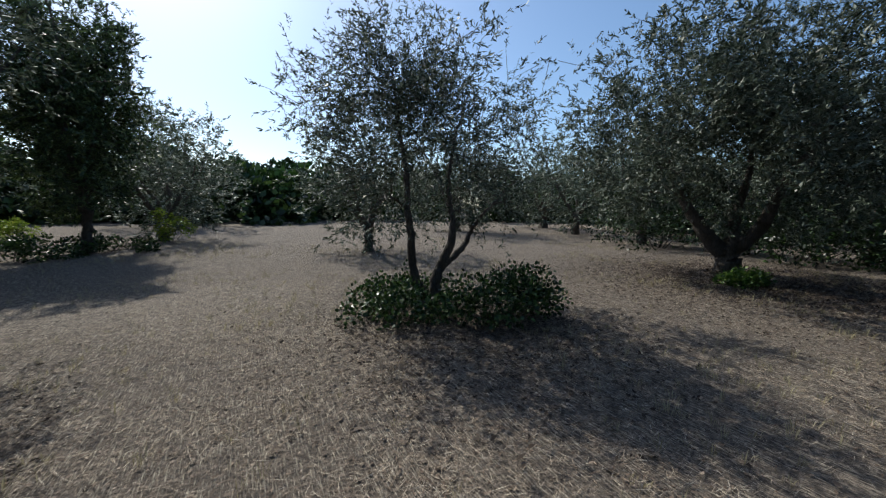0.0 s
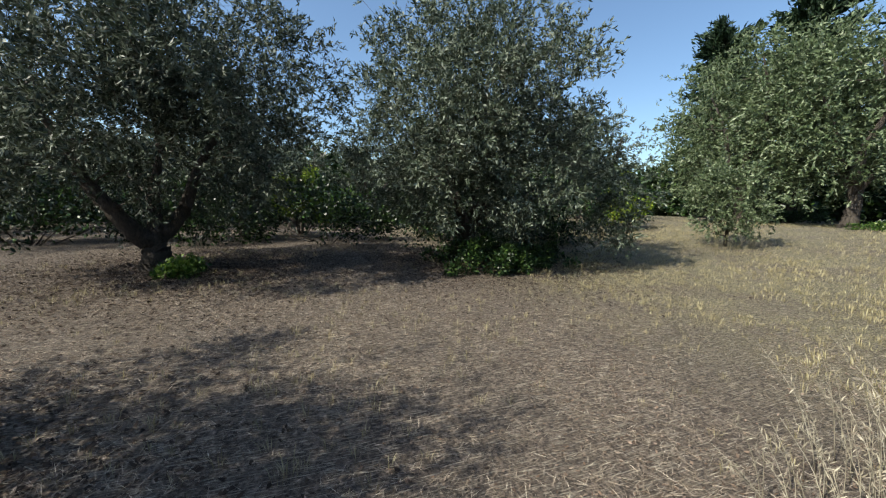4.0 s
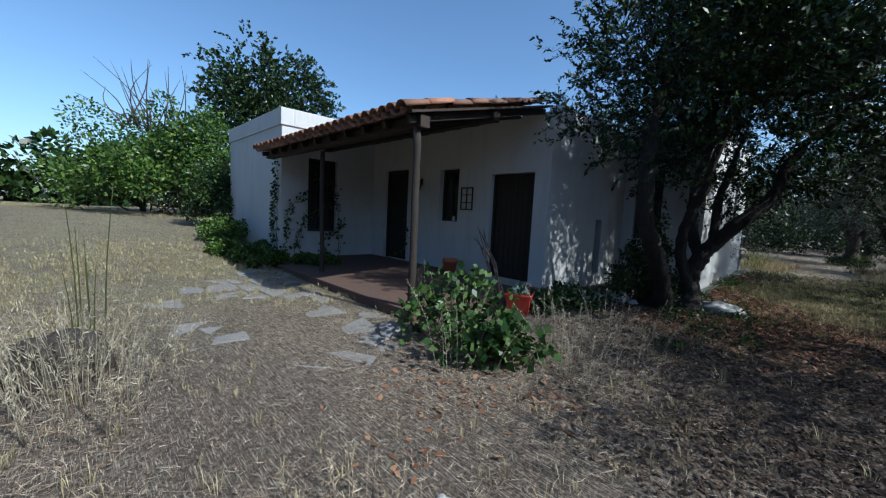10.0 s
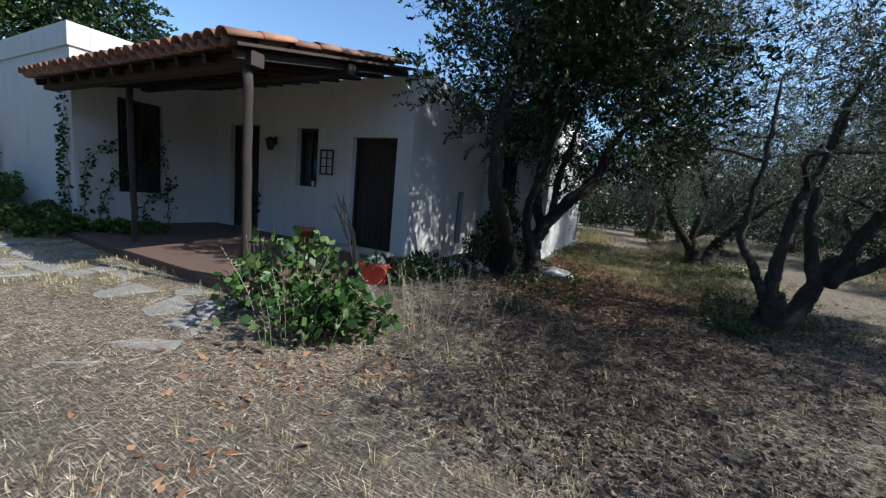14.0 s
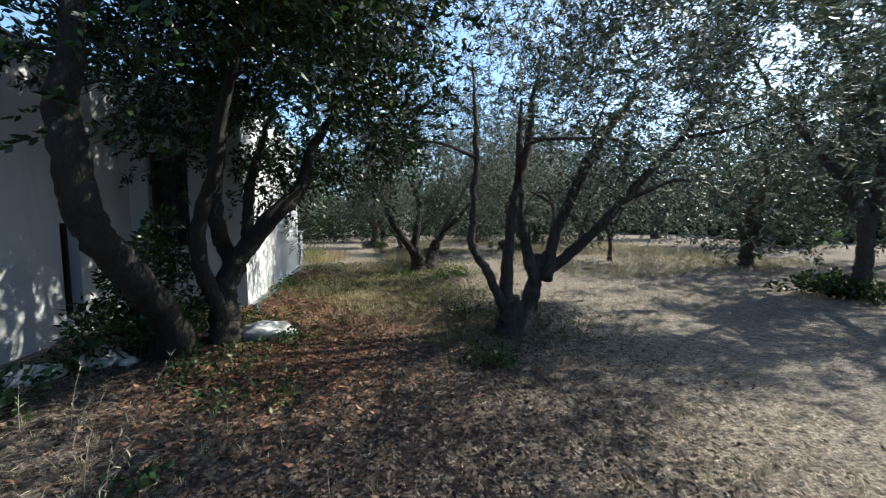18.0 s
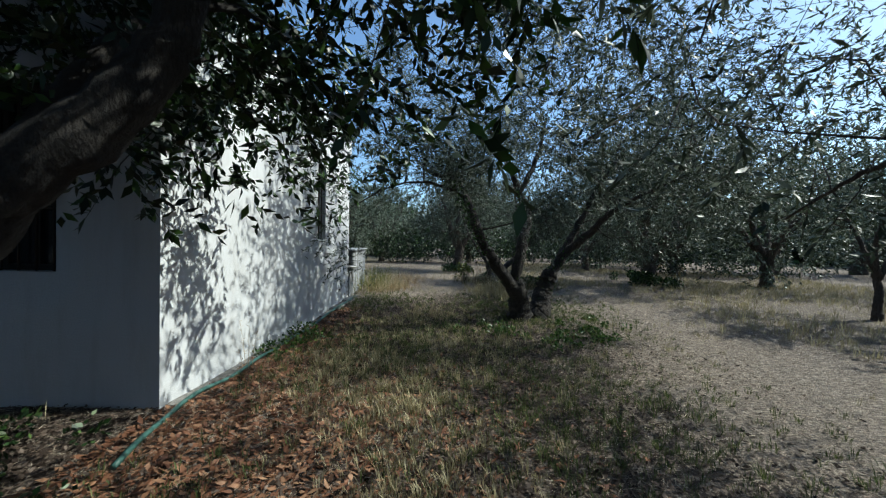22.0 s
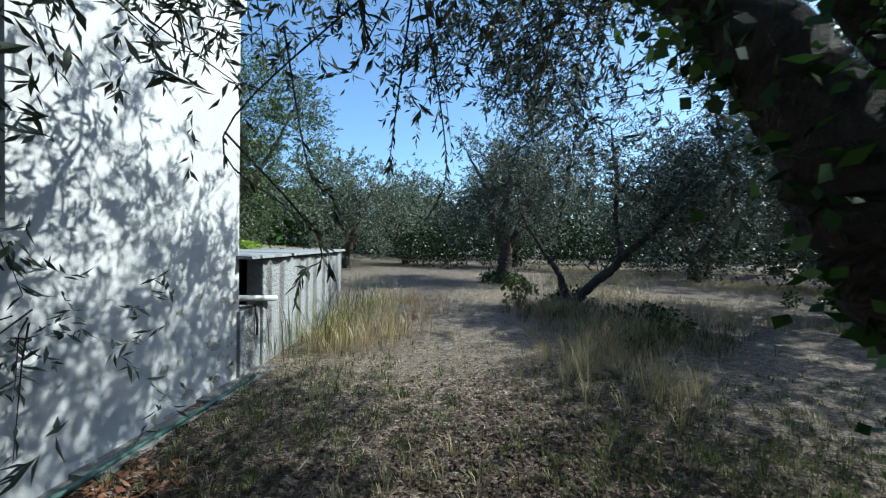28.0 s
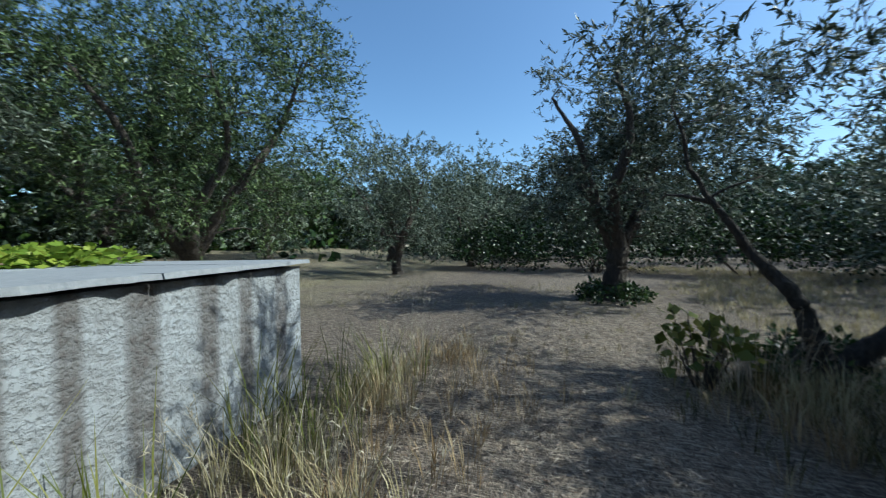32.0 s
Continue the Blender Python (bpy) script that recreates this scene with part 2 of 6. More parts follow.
PVC = surface("grey_pvc", (0.52, 0.52, 0.50), (0.45, 0.45, 0.43), None, 4, 40, 0.5, 0.2, 0.002)
WHITEWARE = surface("white_enamel", (0.62, 0.64, 0.66), (0.55, 0.57, 0.58), (0.45, 0.45, 0.44), 4, 40, 0.35, 0.1, 0.001, space="Object")
RECESS_BROWN = surface("dark_recess_brown", (0.07, 0.05, 0.042), (0.10, 0.075, 0.062), (0.05, 0.038, 0.032), 4, 30, 0.8, 0.4, 0.003)
STICK = surface("dry_sticks", (0.16, 0.11, 0.08), (0.24, 0.18, 0.13), None, 8, 40, 0.9, 0.4, 0.002)
BARK = surface("olive_bark", (0.085, 0.068, 0.055), (0.15, 0.125, 0.10), (0.04, 0.033, 0.028), 5, 30, 0.95, 1.0, 0.03, (1, 1, 0.35))
BARK_GREY = surface("grey_olive_bark", (0.06, 0.05, 0.043), (0.11, 0.094, 0.08), (0.03, 0.026, 0.022), 5, 30, 0.95, 1.0, 0.03, (1, 1, 0.35))
BARK_DARK = surface("dark_bark", (0.03, 0.025, 0.021), (0.055, 0.046, 0.038), (0.018, 0.015, 0.013), 5, 30, 0.95, 1.0, 0.03, (1, 1, 0.35))
OLIVE = leafy("olive_leaves", (0.020, 0.032, 0.017), (0.058, 0.077, 0.047), (0.20, 0.23, 0.18), 0.5, 0.2, 0.35)
OLIVE_PALE = leafy("silvery_olive_leaves", (0.03, 0.045, 0.024), (0.085, 0.11, 0.068), (0.28, 0.32, 0.25), 0.5, 0.14, 0.35)
OAK = leafy("glossy_dark_leaves", (0.005, 0.012, 0.004), (0.010, 0.026, 0.006), (0.045, 0.095, 0.016), 0.4, 0.12, 0.4)
BROAD = leafy("broad_green_leaves", (0.016, 0.042, 0.008), (0.042, 0.095, 0.016), (0.15, 0.22, 0.045), 0.4, 0.22, 0.35)
LIME = leafy("yellow_green_leaves", (0.12, 0.2, 0.025), (0.2, 0.28, 0.04), (0.32, 0.36, 0.06), 0.45, 0.35)
PALE_GREEN = leafy("pale_green_olive_leaves", (0.04, 0.065, 0.028), (0.10, 0.14, 0.062), (0.27, 0.32, 0.19), 0.45, 0.18, 0.4)
OLIVE_GREEN = leafy("fresh_green_olive_leaves", (0.014, 0.028, 0.008), (0.045, 0.075, 0.024), (0.18, 0.24, 0.09), 0.42, 0.18, 0.4)
CONIFER = leafy("conifer_needles", (0.008, 0.02, 0.010), (0.016, 0.034, 0.016), (0.03, 0.055, 0.024), 0.6, 0.05)
SHRUB = leafy("shrub_leaves", (0.008, 0.022, 0.006), (0.022, 0.052, 0.013), (0.085, 0.14, 0.035), 0.4, 0.15, 0.35)
IVY = leafy("ivy_leaves", (0.01, 0.028, 0.007), (0.022, 0.055, 0.012), (0.08, 0.15, 0.03), 0.4, 0.2)
STRAW = leafy("dry_straw", (0.24, 0.18, 0.125), (0.44, 0.355, 0.265), (0.66, 0.58, 0.46), 0.8, 0.1)
DRYGRASS = leafy("dry_grass", (0.24, 0.20, 0.11), (0.37, 0.32, 0.18), (0.50, 0.45, 0.29), 0.7, 0.25)
GREENGRASS = leafy("green_grass", (0.035, 0.06, 0.016), (0.075, 0.105, 0.032), (0.20, 0.20, 0.085), 0.6, 0.3)
YELLOWGREEN = leafy("yellow_green_grass", (0.065, 0.085, 0.018), (0.14, 0.155, 0.036), (0.29, 0.28, 0.09), 0.6, 0.25)
TANGRASS = leafy("tan_grass", (0.20, 0.135, 0.07), (0.36, 0.26, 0.145), (0.52, 0.41, 0.25), 0.7, 0.25)
BRUSHGRASS = leafy("brush_grass", (0.03, 0.03, 0.012), (0.075, 0.075, 0.026), (0.20, 0.18, 0.075), 0.7, 0.2)
LITTER = leafy("fallen_leaves", (0.09, 0.058, 0.04), (0.18, 0.125, 0.09), (0.32, 0.245, 0.185), 0.7, 0.05)
RUSSET = leafy("russet_fallen_leaves", (0.11, 0.048, 0.028), (0.19, 0.088, 0.048), (0.31, 0.18, 0.105), 0.6, 0.1)
# leaf mould, coloured extra dark to deepen the tree shade
SHADE_MOULD = leafy("shade_dark_leaf_mould", (0.022, 0.015, 0.011), (0.05, 0.034, 0.025), (0.13, 0.10, 0.08), 0.8, 0.03)
MALLOW = leafy("mallow_leaves", (0.010, 0.03, 0.006), (0.026, 0.068, 0.014), (0.11, 0.17, 0.055), 0.45, 0.18, 0.35)
PALEWEED = leafy("pale_dry_weeds", (0.25, 0.22, 0.16), (0.38, 0.34, 0.26), (0.50, 0.46, 0.36), 0.85, 0.15)


# ---- mesh helpers ----
def solid(name, verts, faces, mat, smooth=False):
    me = bpy.data.meshes.new(name)
    me.from_pydata([tuple(v) for v in verts], [], faces)
    me.materials.append(mat)
    if smooth:
        me.shade_smooth()
    me.update()
    return me


def quads_mesh(name, verts, mat):
    """A mesh of loose four-cornered leaves: verts is (n, 4, 3)."""
    n = len(verts)
    me = bpy.data.meshes.new(name)
    me.vertices.add(n * 4)
    me.vertices.foreach_set("co", np.asarray(verts, dtype=np.float32).ravel())
    me.loops.add(n * 4)
    me.loops.foreach_set("vertex_index", np.arange(n * 4, dtype=np.int32))
    me.polygons.add(n)
    me.polygons.foreach_set("loop_start", np.arange(0, n * 4, 4, dtype=np.int32))
    me.polygons.foreach_set("loop_total", np.full(n, 4, dtype=np.int32))
    me.materials.append(mat)
    me.update(calc_edges=True)
    return me


def part(name, bm, mat, parent, label=""):
    if isinstance(bm, bpy.types.Mesh):
        me = bm
    else:
        me = bpy.data.meshes.new(name)
        bm.to_mesh(me)
        bm.free()
        me.materials.append(mat)
    ob = new(name, me)
    ob.parent = parent
    return tagged(ob, label) if label else ob


def thing(name, x, y, z, label, category, group="", kind="", rz=0.0):
    ob = new(name)
    ob.empty_display_size = 0.2
    ob.matrix_basis = pose(x, y, z, 0, 0, rz)
    return tagged(ob, label, category, group, kind)


def box(bm, x0, x1, y0, y1, z0, z1, bevel=0.0):
    v = [bm.verts.new(p) for p in ((x0, y0, z0), (x1, y0, z0), (x1, y1, z0), (x0, y1, z0), (x0, y0, z1), (x1, y0, z1), (x1, y1, z1), (x0, y1, z1))]
    fs = [bm.faces.new([v[i] for i in f]) for f in ((0, 3, 2, 1), (4, 5, 6, 7), (0, 1, 5, 4), (1, 2, 6, 5), (2, 3, 7, 6), (3, 0, 4, 7))]
    if bevel:
        edges = {e for f in fs for e in f.edges}
        bmesh.ops.bevel(bm, geom=list(edges), offset=bevel, segments=2, profile=0.6, affect="EDGES")
    return bm


def boxes(*dims, bevel=0.0):
    bm = bmesh.new()
    for d in dims:
        box(bm, *d, bevel=bevel)
    return bm


def tube_arrays(pts, radii, sides=8):
    """Rings of a tapered tube along pts."""
    pts = np.asarray(pts, float)
    tang = np.gradient(pts, axis=0)
    tang /= np.linalg.norm(tang, axis=1)[:, None] + 1e-9
    ref = np.where(np.abs(tang[:, 2:3]) > 0.9, np.array([[1.0, 0, 0]]), np.array([[0, 0, 1.0]]))
    a = np.cross(tang, ref)
    a /= np.linalg.norm(a, axis=1)[:, None] + 1e-9
    for i in range(1, len(a)):
        if np.dot(a[i], a[i - 1]) < 0:
            a[i] = -a[i]
    b = np.cross(tang, a)
    ang = np.linspace(0, 2 * math.pi, sides, endpoint=False)
    r = np.asarray(radii, float)[:, None, None]
    ring = pts[:, None, :] + r * (np.cos(ang)[None, :, None] * a[:, None, :] + np.sin(ang)[None, :, None] * b[:, None, :])
    faces = []
    for i in range(len(pts) - 1):
        for j in range(sides):
            k = (j + 1) % sides
            faces.append((i * sides + j, i * sides + k, (i + 1) * sides + k, (i + 1) * sides + j))
    faces.append(tuple(range(sides))[::-1])
    faces.append(tuple((len(pts) - 1) * sides + j for j in range(sides)))
    return ring.reshape(-1, 3), faces


class Tubes:
    def __init__(self):
        self.v, self.f, self.n = [], [], 0

    def add(self, pts, radii, sides=8, gnarl=0.0):
        v, f = tube_arrays(pts, radii, sides)
        if gnarl:
            mid = np.repeat(np.asarray(pts, float), sides, axis=0)
            k = np.array([noise.noise(Vector(q) * 7.0) + 0.6 * noise.noise(Vector(q) * 19.0) for q in v])
            v = mid + (v - mid) * (1 + gnarl * k[:, None])
        self.v.append(v)
        self.f += [tuple(i + self.n for i in q) for q in f]
        self.n += len(v)

    def mesh(self, name, mat):
        return solid(name, np.concatenate(self.v), self.f, mat, True)


def unit(v):
    return v / (np.linalg.norm(v, axis=-1, keepdims=True) + 1e-9)


def leaves(rng, roots, dirs, length, width, jitter=0.35, curl=0.25):
    """Pointed leaves from roots along dirs, each slightly folded and of its own size."""
    n = len(roots)
    d = unit(dirs + rng.normal(0, jitter, (n, 3)))
    side = unit(np.cross(d, rng.normal(0, 1, (n, 3))))
    up = np.cross(side, d)
    L = length * rng.uniform(0.65, 1.25, (n, 1))
    W = width * rng.uniform(0.7, 1.25, (n, 1))
    q = np.empty((n, 4, 3))
    q[:, 0] = roots
    q[:, 1] = roots + d * L * 0.45 + side * W / 2 + up * L * curl * 0.12
    q[:, 2] = roots + d * L - up * L * curl * 0.35
    q[:, 3] = roots + d * L * 0.45 - side * W / 2 + up * L * curl * 0.12
    return q


def smooth_path(ctrl, n):
    """A Catmull-Rom curve through a few control points (x, y, z, r)."""
    c = np.asarray(ctrl, float)
    c = np.vstack([2 * c[0] - c[1], c, 2 * c[-1] - c[-2]])
    out = []
    for t in np.linspace(0, len(c) - 3 - 1e-6, n):
        i, u = int(t), t - int(t)
        p0, p1, p2, p3 = c[i:i + 4]
        out.append(0.5 * (2 * p1 + (p2 - p0) * u + (2 * p0 - 5 * p1 + 4 * p2 - p3) * u * u + (3 * p1 - p0 - 3 * p2 + p3) * u ** 3))
    return np.array(out)


def gz(x, y):
    """Height of the ground."""
    def ramp(v, a, b):
        u = min(1.0, max(0.0, (v - a) / (b - a)))
        return u * u * (3 - 2 * u)
    south = 0.8 * ramp(-y, 3.5, 16.5)
    west = 0.12 * ramp(-x, 10.5, 14)
    far = ramp(math.hypot(x + 5, y), 14, 40)
    return south + west + (0.02 + 0.12 * far) * (noise.noise((x * 0.35, y * 0.35, 0.3)) + 0.4 * noise.noise((x * 1.3, y * 1.3, 5)))


# ---- ground ----
def make_ground():
    def lattice(near0, near1, step, reach):
        v = list(np.arange(near0, near1 + 1e-6, step))
        d, a, b = step, near0, near1
        lo, hi = [], []
        while b < reach:
            d *= 1.28
            a, b = a - d, b + d
            lo.append(a)
            hi.append(b)
        return lo[::-1] + v + hi
    xs, ys = lattice(-26, 13, 0.3, 900), lattice(-14, 14, 0.3, 900)
    verts = [(x, y, gz(x, y)) for y in ys for x in xs]
    w = len(xs)
    faces = [(j * w + i, j * w + i + 1, (j + 1) * w + i + 1, (j + 1) * w + i) for j in range(len(ys) - 1) for i in range(w - 1)]
    ob = new("ground", solid("ground", verts, faces, GROUND, True))
    tagged(ob, "dry trodden earth with straw and leaf mulch", "ground", kind="structure")


make_ground()


# ---- trees ----
WAY = np.array([(0, 0), (0.5, 0.7), (1.2, 1.9), (0.2, 2.0), (-1.5, 2.35), (-3, 2.5), (-4.5, 2.65), (-6, 2.65), (-7.5, 2.6), (-9, 2.6), (-10.2, 2.8), (-11.5, 2.7), (-12.3, 2.2), (-13.2, 2.1), (-14, 2.2)])


SUN_SLOPE = (to_sun.x / to_sun.z, to_sun.y / to_sun.z)
# glades that the sun reaches between the crowns: x, y, radius
GLADES = [(3.7, 0.8, 0.7), (3.3, 0.0, 0.5), (1.8, 0.0, 0.7), (-7.85, 2.35, 0.55), (-9.6, 6.3, 1.4), (-8.1, 5.3, 0.9), (-7.6, 7.1, 1.3), (-5.9, 6.2, 0.8), (-12.1, 6.0, 1.1), (-15.4, 1.7, 0.9), (-14.4, 2.2, 0.8), (-13.1, 2.35, 0.7), (-14.3, 1.6, 0.7), (-17.2, 1.3, 1.1),
          (-18.6, 2.7, 1.0), (-2.4, 5.2, 1.2), (-1.5, 5.0, 1.1), (-23.8, 4.8, 1.4), (-25.0, 2.0, 1.5), (-18.6, 0.2, 1.4)]


def lets_sun_through(px, py, pz):
    """True where a bough would shade a glade or a bright stretch of the long wall."""
    gx, gy = px - SUN_SLOPE[0] * pz, py - SUN_SLOPE[1] * pz
    if any((gx - a) ** 2 + (gy - b) ** 2 < (r + 0.2) ** 2 for a, b, r in GLADES):
        return True
    k = (py - 0.45) / to_sun.y
    wx, wz = px - to_sun.x * k, pz - to_sun.z * k
    if k > 0 and 0 < wz < 3.7:
        return (-9.05 - 0.42 * wz < wx < -8.85) or (wx < -12.75 and wz > 1.45)
    return False


def grow_tree(name, label, category, x, y, stems, crown, clumps, per_clump, leaf=(0.062, 0.012), mat=OLIVE, bark=BARK,
              seed=1, clump_r=0.34, droop=0.25, gap=-0.12, twig_tubes=True, shell=0.5, group="olive trees of the grove", low=0.5, sides=12, bare=0.0, extra=(), limb_r=0.2):
    """stems: control points (dx, dy, z, r) from the base; crown: centre dx, dy, z and radii. Limbs run from the stems to leafy clumps."""
    rng = np.random.default_rng(seed)
    z0 = gz(x, y)
    tree = thing(name, x, y, z0 - 0.03, label, category, group)
    wood = Tubes()
    nodes = []
    for s in stems:
        p = smooth_path(s, max(14, 9 * len(s)))
        k = np.linspace(0, 1, len(p))
        p[:, :3] += np.cumsum(rng.normal(0, 0.008, (len(p), 3)), axis=0)
        rad = np.maximum(p[:, 3], 0.008) * (1 + rng.normal(0, 0.035, len(p)))
        if s[0][2] <= 0.05:
            rad *= 1 + 0.4 * np.exp(-p[:, 2] / 0.16)
            p[0, 2] -= 0.1
        wood.add(p[:, :3], rad, sides, 0.17)
        for q, u in zip(p, k):
            if q[2] > low:
                nodes.append((q[0], q[1], q[2], q[3]))
    nodes = np.array(nodes)
    cx, cy, cz, rx, ry, rz = crown
    centres = []
    tries = 0
    while len(centres) < clumps and tries < clumps * 40:
        tries += 1
        d = unit(rng.normal(0, 1, 3))
        r = rng.uniform(0, 1) ** shell
        c = np.array([cx, cy, cz]) + d * r * np.array([rx, ry, rz])
        if c[2] < low or (c[2] < 2.0 + 0.6 * bare and math.hypot(c[0], c[1]) < bare):
            continue
        if c[2] < 2.3 and np.min(np.hypot(WAY[:, 0] - x - c[0], WAY[:, 1] - y - c[1])) < 0.95:
            continue
        if noise.noise(Vector((c[0] * 0.75 + seed * 7.3, c[1] * 0.75, c[2] * 0.75))) < gap:
            continue
        if -24 < x < 4 and lets_sun_through(x + c[0], y + c[1], c[2]) and rng.uniform() < 0.9:
            continue
        centres.append(c)
    # extra: clumps set by hand, many added only to cast shade
    centres += [np.array(e, float) - np.array([x, y, z0]) for e in extra]
    all_leaves = []
    grown = nodes
    order = np.argsort([np.min(np.linalg.norm(nodes[:, :3] - c, axis=1)) for c in centres])
    for i in order:
        c = centres[i]
        d = np.linalg.norm(grown[:, :3] - c, axis=1) + 0.9 * np.maximum(0, grown[:, 2] - c[2] + 0.1)
        a = grown[np.argmin(d)]
        span = np.linalg.norm(c - a[:3])
        mid = (a[:3] + c) / 2 + rng.normal(0, 0.16, 3) * span + np.array([0, 0, 0.10 * span])
        r0 = min(a[3] * 0.75, 0.014 + 0.016 * span, limb_r)
        limb = smooth_path([(*a[:3], r0), (*mid, r0 * 0.65), (*c, max(0.004, r0 * 0.3))], max(4, int(span / 0.16)))
        wood.add(limb[:, :3], limb[:, 3], 5)
        grown = np.vstack([grown, limb[1:]])
        n_tw = max(2, per_clump // 14)
        cr = clump_r * rng.uniform(0.7, 1.35)
        starts = c + rng.normal(0, 0.5, (n_tw, 3)) * cr
        out = unit(starts - np.array([cx, cy, cz - 0.3 * rz]))
        tdir = unit(out * 0.8 + rng.normal(0, 0.75, (n_tw, 3)) + np.array([0, 0, 0.15 - droop]))
        tl = rng.uniform(0.16, 0.36, n_tw) * (clump_r / 0.34)
        if twig_tubes:
            for s, dd, l in zip(starts[::5], tdir[::5], tl[::5]):
                e = s + dd * l
                wood.add([c + (s - c) * 0.3, s, e - np.array([0, 0, droop * l * 0.4])], [0.004, 0.003, 0.0012], 3)
        u = rng.uniform(0, 1, (n_tw, 14, 1))
        roots = starts[:, None, :] + tdir[:, None, :] * tl[:, None, None] * u - np.array([0, 0, 1]) * (droop * 0.4) * tl[:, None, None] * u ** 2
        dirs = np.repeat(tdir[:, None, :], 14, axis=1) + rng.normal(0, 0.55, (n_tw, 14, 3))
        all_leaves.append(leaves(rng, roots.reshape(-1, 3), dirs.reshape(-1, 3), leaf[0], leaf[1]))
    part("trunk", wood.mesh("trunk", bark), bark, tree)
    part("crown", quads_mesh("crown", np.concatenate(all_leaves), mat), mat, tree)
    return tree


def bush_leaves(rng, blobs, count, leaf, droop=0.0):
    """Leaves that fill uneven clumps (x, y, z, r)."""
    b = np.asarray(blobs, float)
    pick = rng.choice(len(b), count, p=b[:, 3] ** 2 / (b[:, 3] ** 2).sum())
    d = unit(rng.normal(0, 1, (count, 3)))
    r = rng.uniform(0.15, 1, (count, 1)) ** 0.5
    pos = b[pick, :3] + d * r * b[pick, 3:4]
    pos[:, 2] = np.maximum(pos[:, 2], 0.01)
    return leaves(rng, pos, d + np.array([0, 0, 0.1 - droop]), leaf[0], leaf[1], 0.7)


def shrub(name, label, x, y, extent, count, leaf, mat, seed, stems=10, clumps=16, group="", category="shrub", z=None):
    """A shrub of thin stems and uneven leaf clumps; extent: half widths and height."""
    rng = np.random.default_rng(seed)
    ob = thing(name, x, y, (gz(x, y) if z is None else z) - 0.02, label, category, group)
    ex, ey, h = extent
    blobs = []
    for _ in range(clumps):
        a, r = rng.uniform(0, 2 * math.pi), rng.uniform(0, 1) ** 0.6
        top = h * (1 - 0.55 * r * r) * rng.uniform(0.75, 1.1)
        blobs.append((math.cos(a) * ex * r, math.sin(a) * ey * r, rng.uniform(0.35, 0.85) * top, rng.uniform(0.16, 0.3) * min(h, max(ex, ey)) + 0.05))
    for b in blobs[:stems]:
        wood = Tubes()
        wood.add(smooth_path([(b[0] * 0.2, b[1] * 0.2, 0, 0.012), (b[0] * 0.6, b[1] * 0.6, b[2] * 0.55, 0.009), (b[0], b[1], b[2] + b[3] * 0.5, 0.003)], 7)[:, :3],
                 np.linspace(0.006 + 0.006 * h, 0.003, 7), 5)
        part("stem", wood.mesh("stem", BARK), BARK, ob)
    part("foliage", quads_mesh("foliage", bush_leaves(rng, blobs, count, leaf), mat), mat, ob)
    return ob


def fork(height, n, spread, r, seed, base_h=0.6, lean=(0, 0)):
    """Stems of an olive: a short bole that forks into n limbs."""
    rng = np.random.default_rng(seed)
    top = (lean[0] * base_h, lean[1] * base_h, base_h)
    out = [[(0, 0, 0, r * 1.15), (top[0] * 0.5, top[1] * 0.5, base_h * 0.5, r), (*top, r * 0.95)]]
    a0 = rng.uniform(0, 2 * math.pi)
    for i in range(n):
        a = a0 + 2 * math.pi * i / n + rng.normal(0, 0.3)
        s = spread * rng.uniform(0.7, 1.2)
        h = height * rng.uniform(0.8, 1.05)
        out.append([(top[0], top[1], base_h - 0.12, r * 0.8), (top[0] + math.cos(a) * s * 0.35, top[1] + math.sin(a) * s * 0.35, base_h + (h - base_h) * 0.3, r * 0.55),
                    (top[0] + math.cos(a + 0.3) * s * 0.7, top[1] + math.sin(a + 0.3) * s * 0.7, base_h + (h - base_h) * 0.65, r * 0.32),
                    (top[0] + math.cos(a + 0.1) * s, top[1] + math.sin(a + 0.1) * s, h, r * 0.12)])
    return out


OLIVE_LABEL = "grey-green olive tree with a dark forked trunk on dry ground"
# the young olive in its ring of brambles
grow_tree("olive_tree", "young thin-stemmed olive tree rising out of a bramble patch", "tree", 2.15, 4.35,
          [[(0.05, 0.1, 0, 0.075), (-0.12, 0.12, 0.5, 0.06), (-0.25, 0.1, 1.2, 0.045), (-0.32, 0.25, 2.0, 0.03), (-0.5, 0.3, 3.0, 0.012)],
           [(0.08, 0.05, 0, 0.085), (0.12, 0.0, 0.5, 0.07), (0.28, 0.0, 1.0, 0.05), (0.3, 0.2, 1.8, 0.03), (0.5, 0.1, 2.9, 0.012)],
           [(0.14, 0.0, 0.5, 0.05), (0.45, -0.1, 0.85, 0.04), (0.6, -0.1, 1.15, 0.028), (1.0, -0.2, 1.6, 0.012)]],
          (0.1, 0.1, 2.65, 1.75, 1.65, 1.7), 170, 238, leaf=(0.065, 0.0155), seed=11, gap=-0.22, low=1.3, bare=0.55)
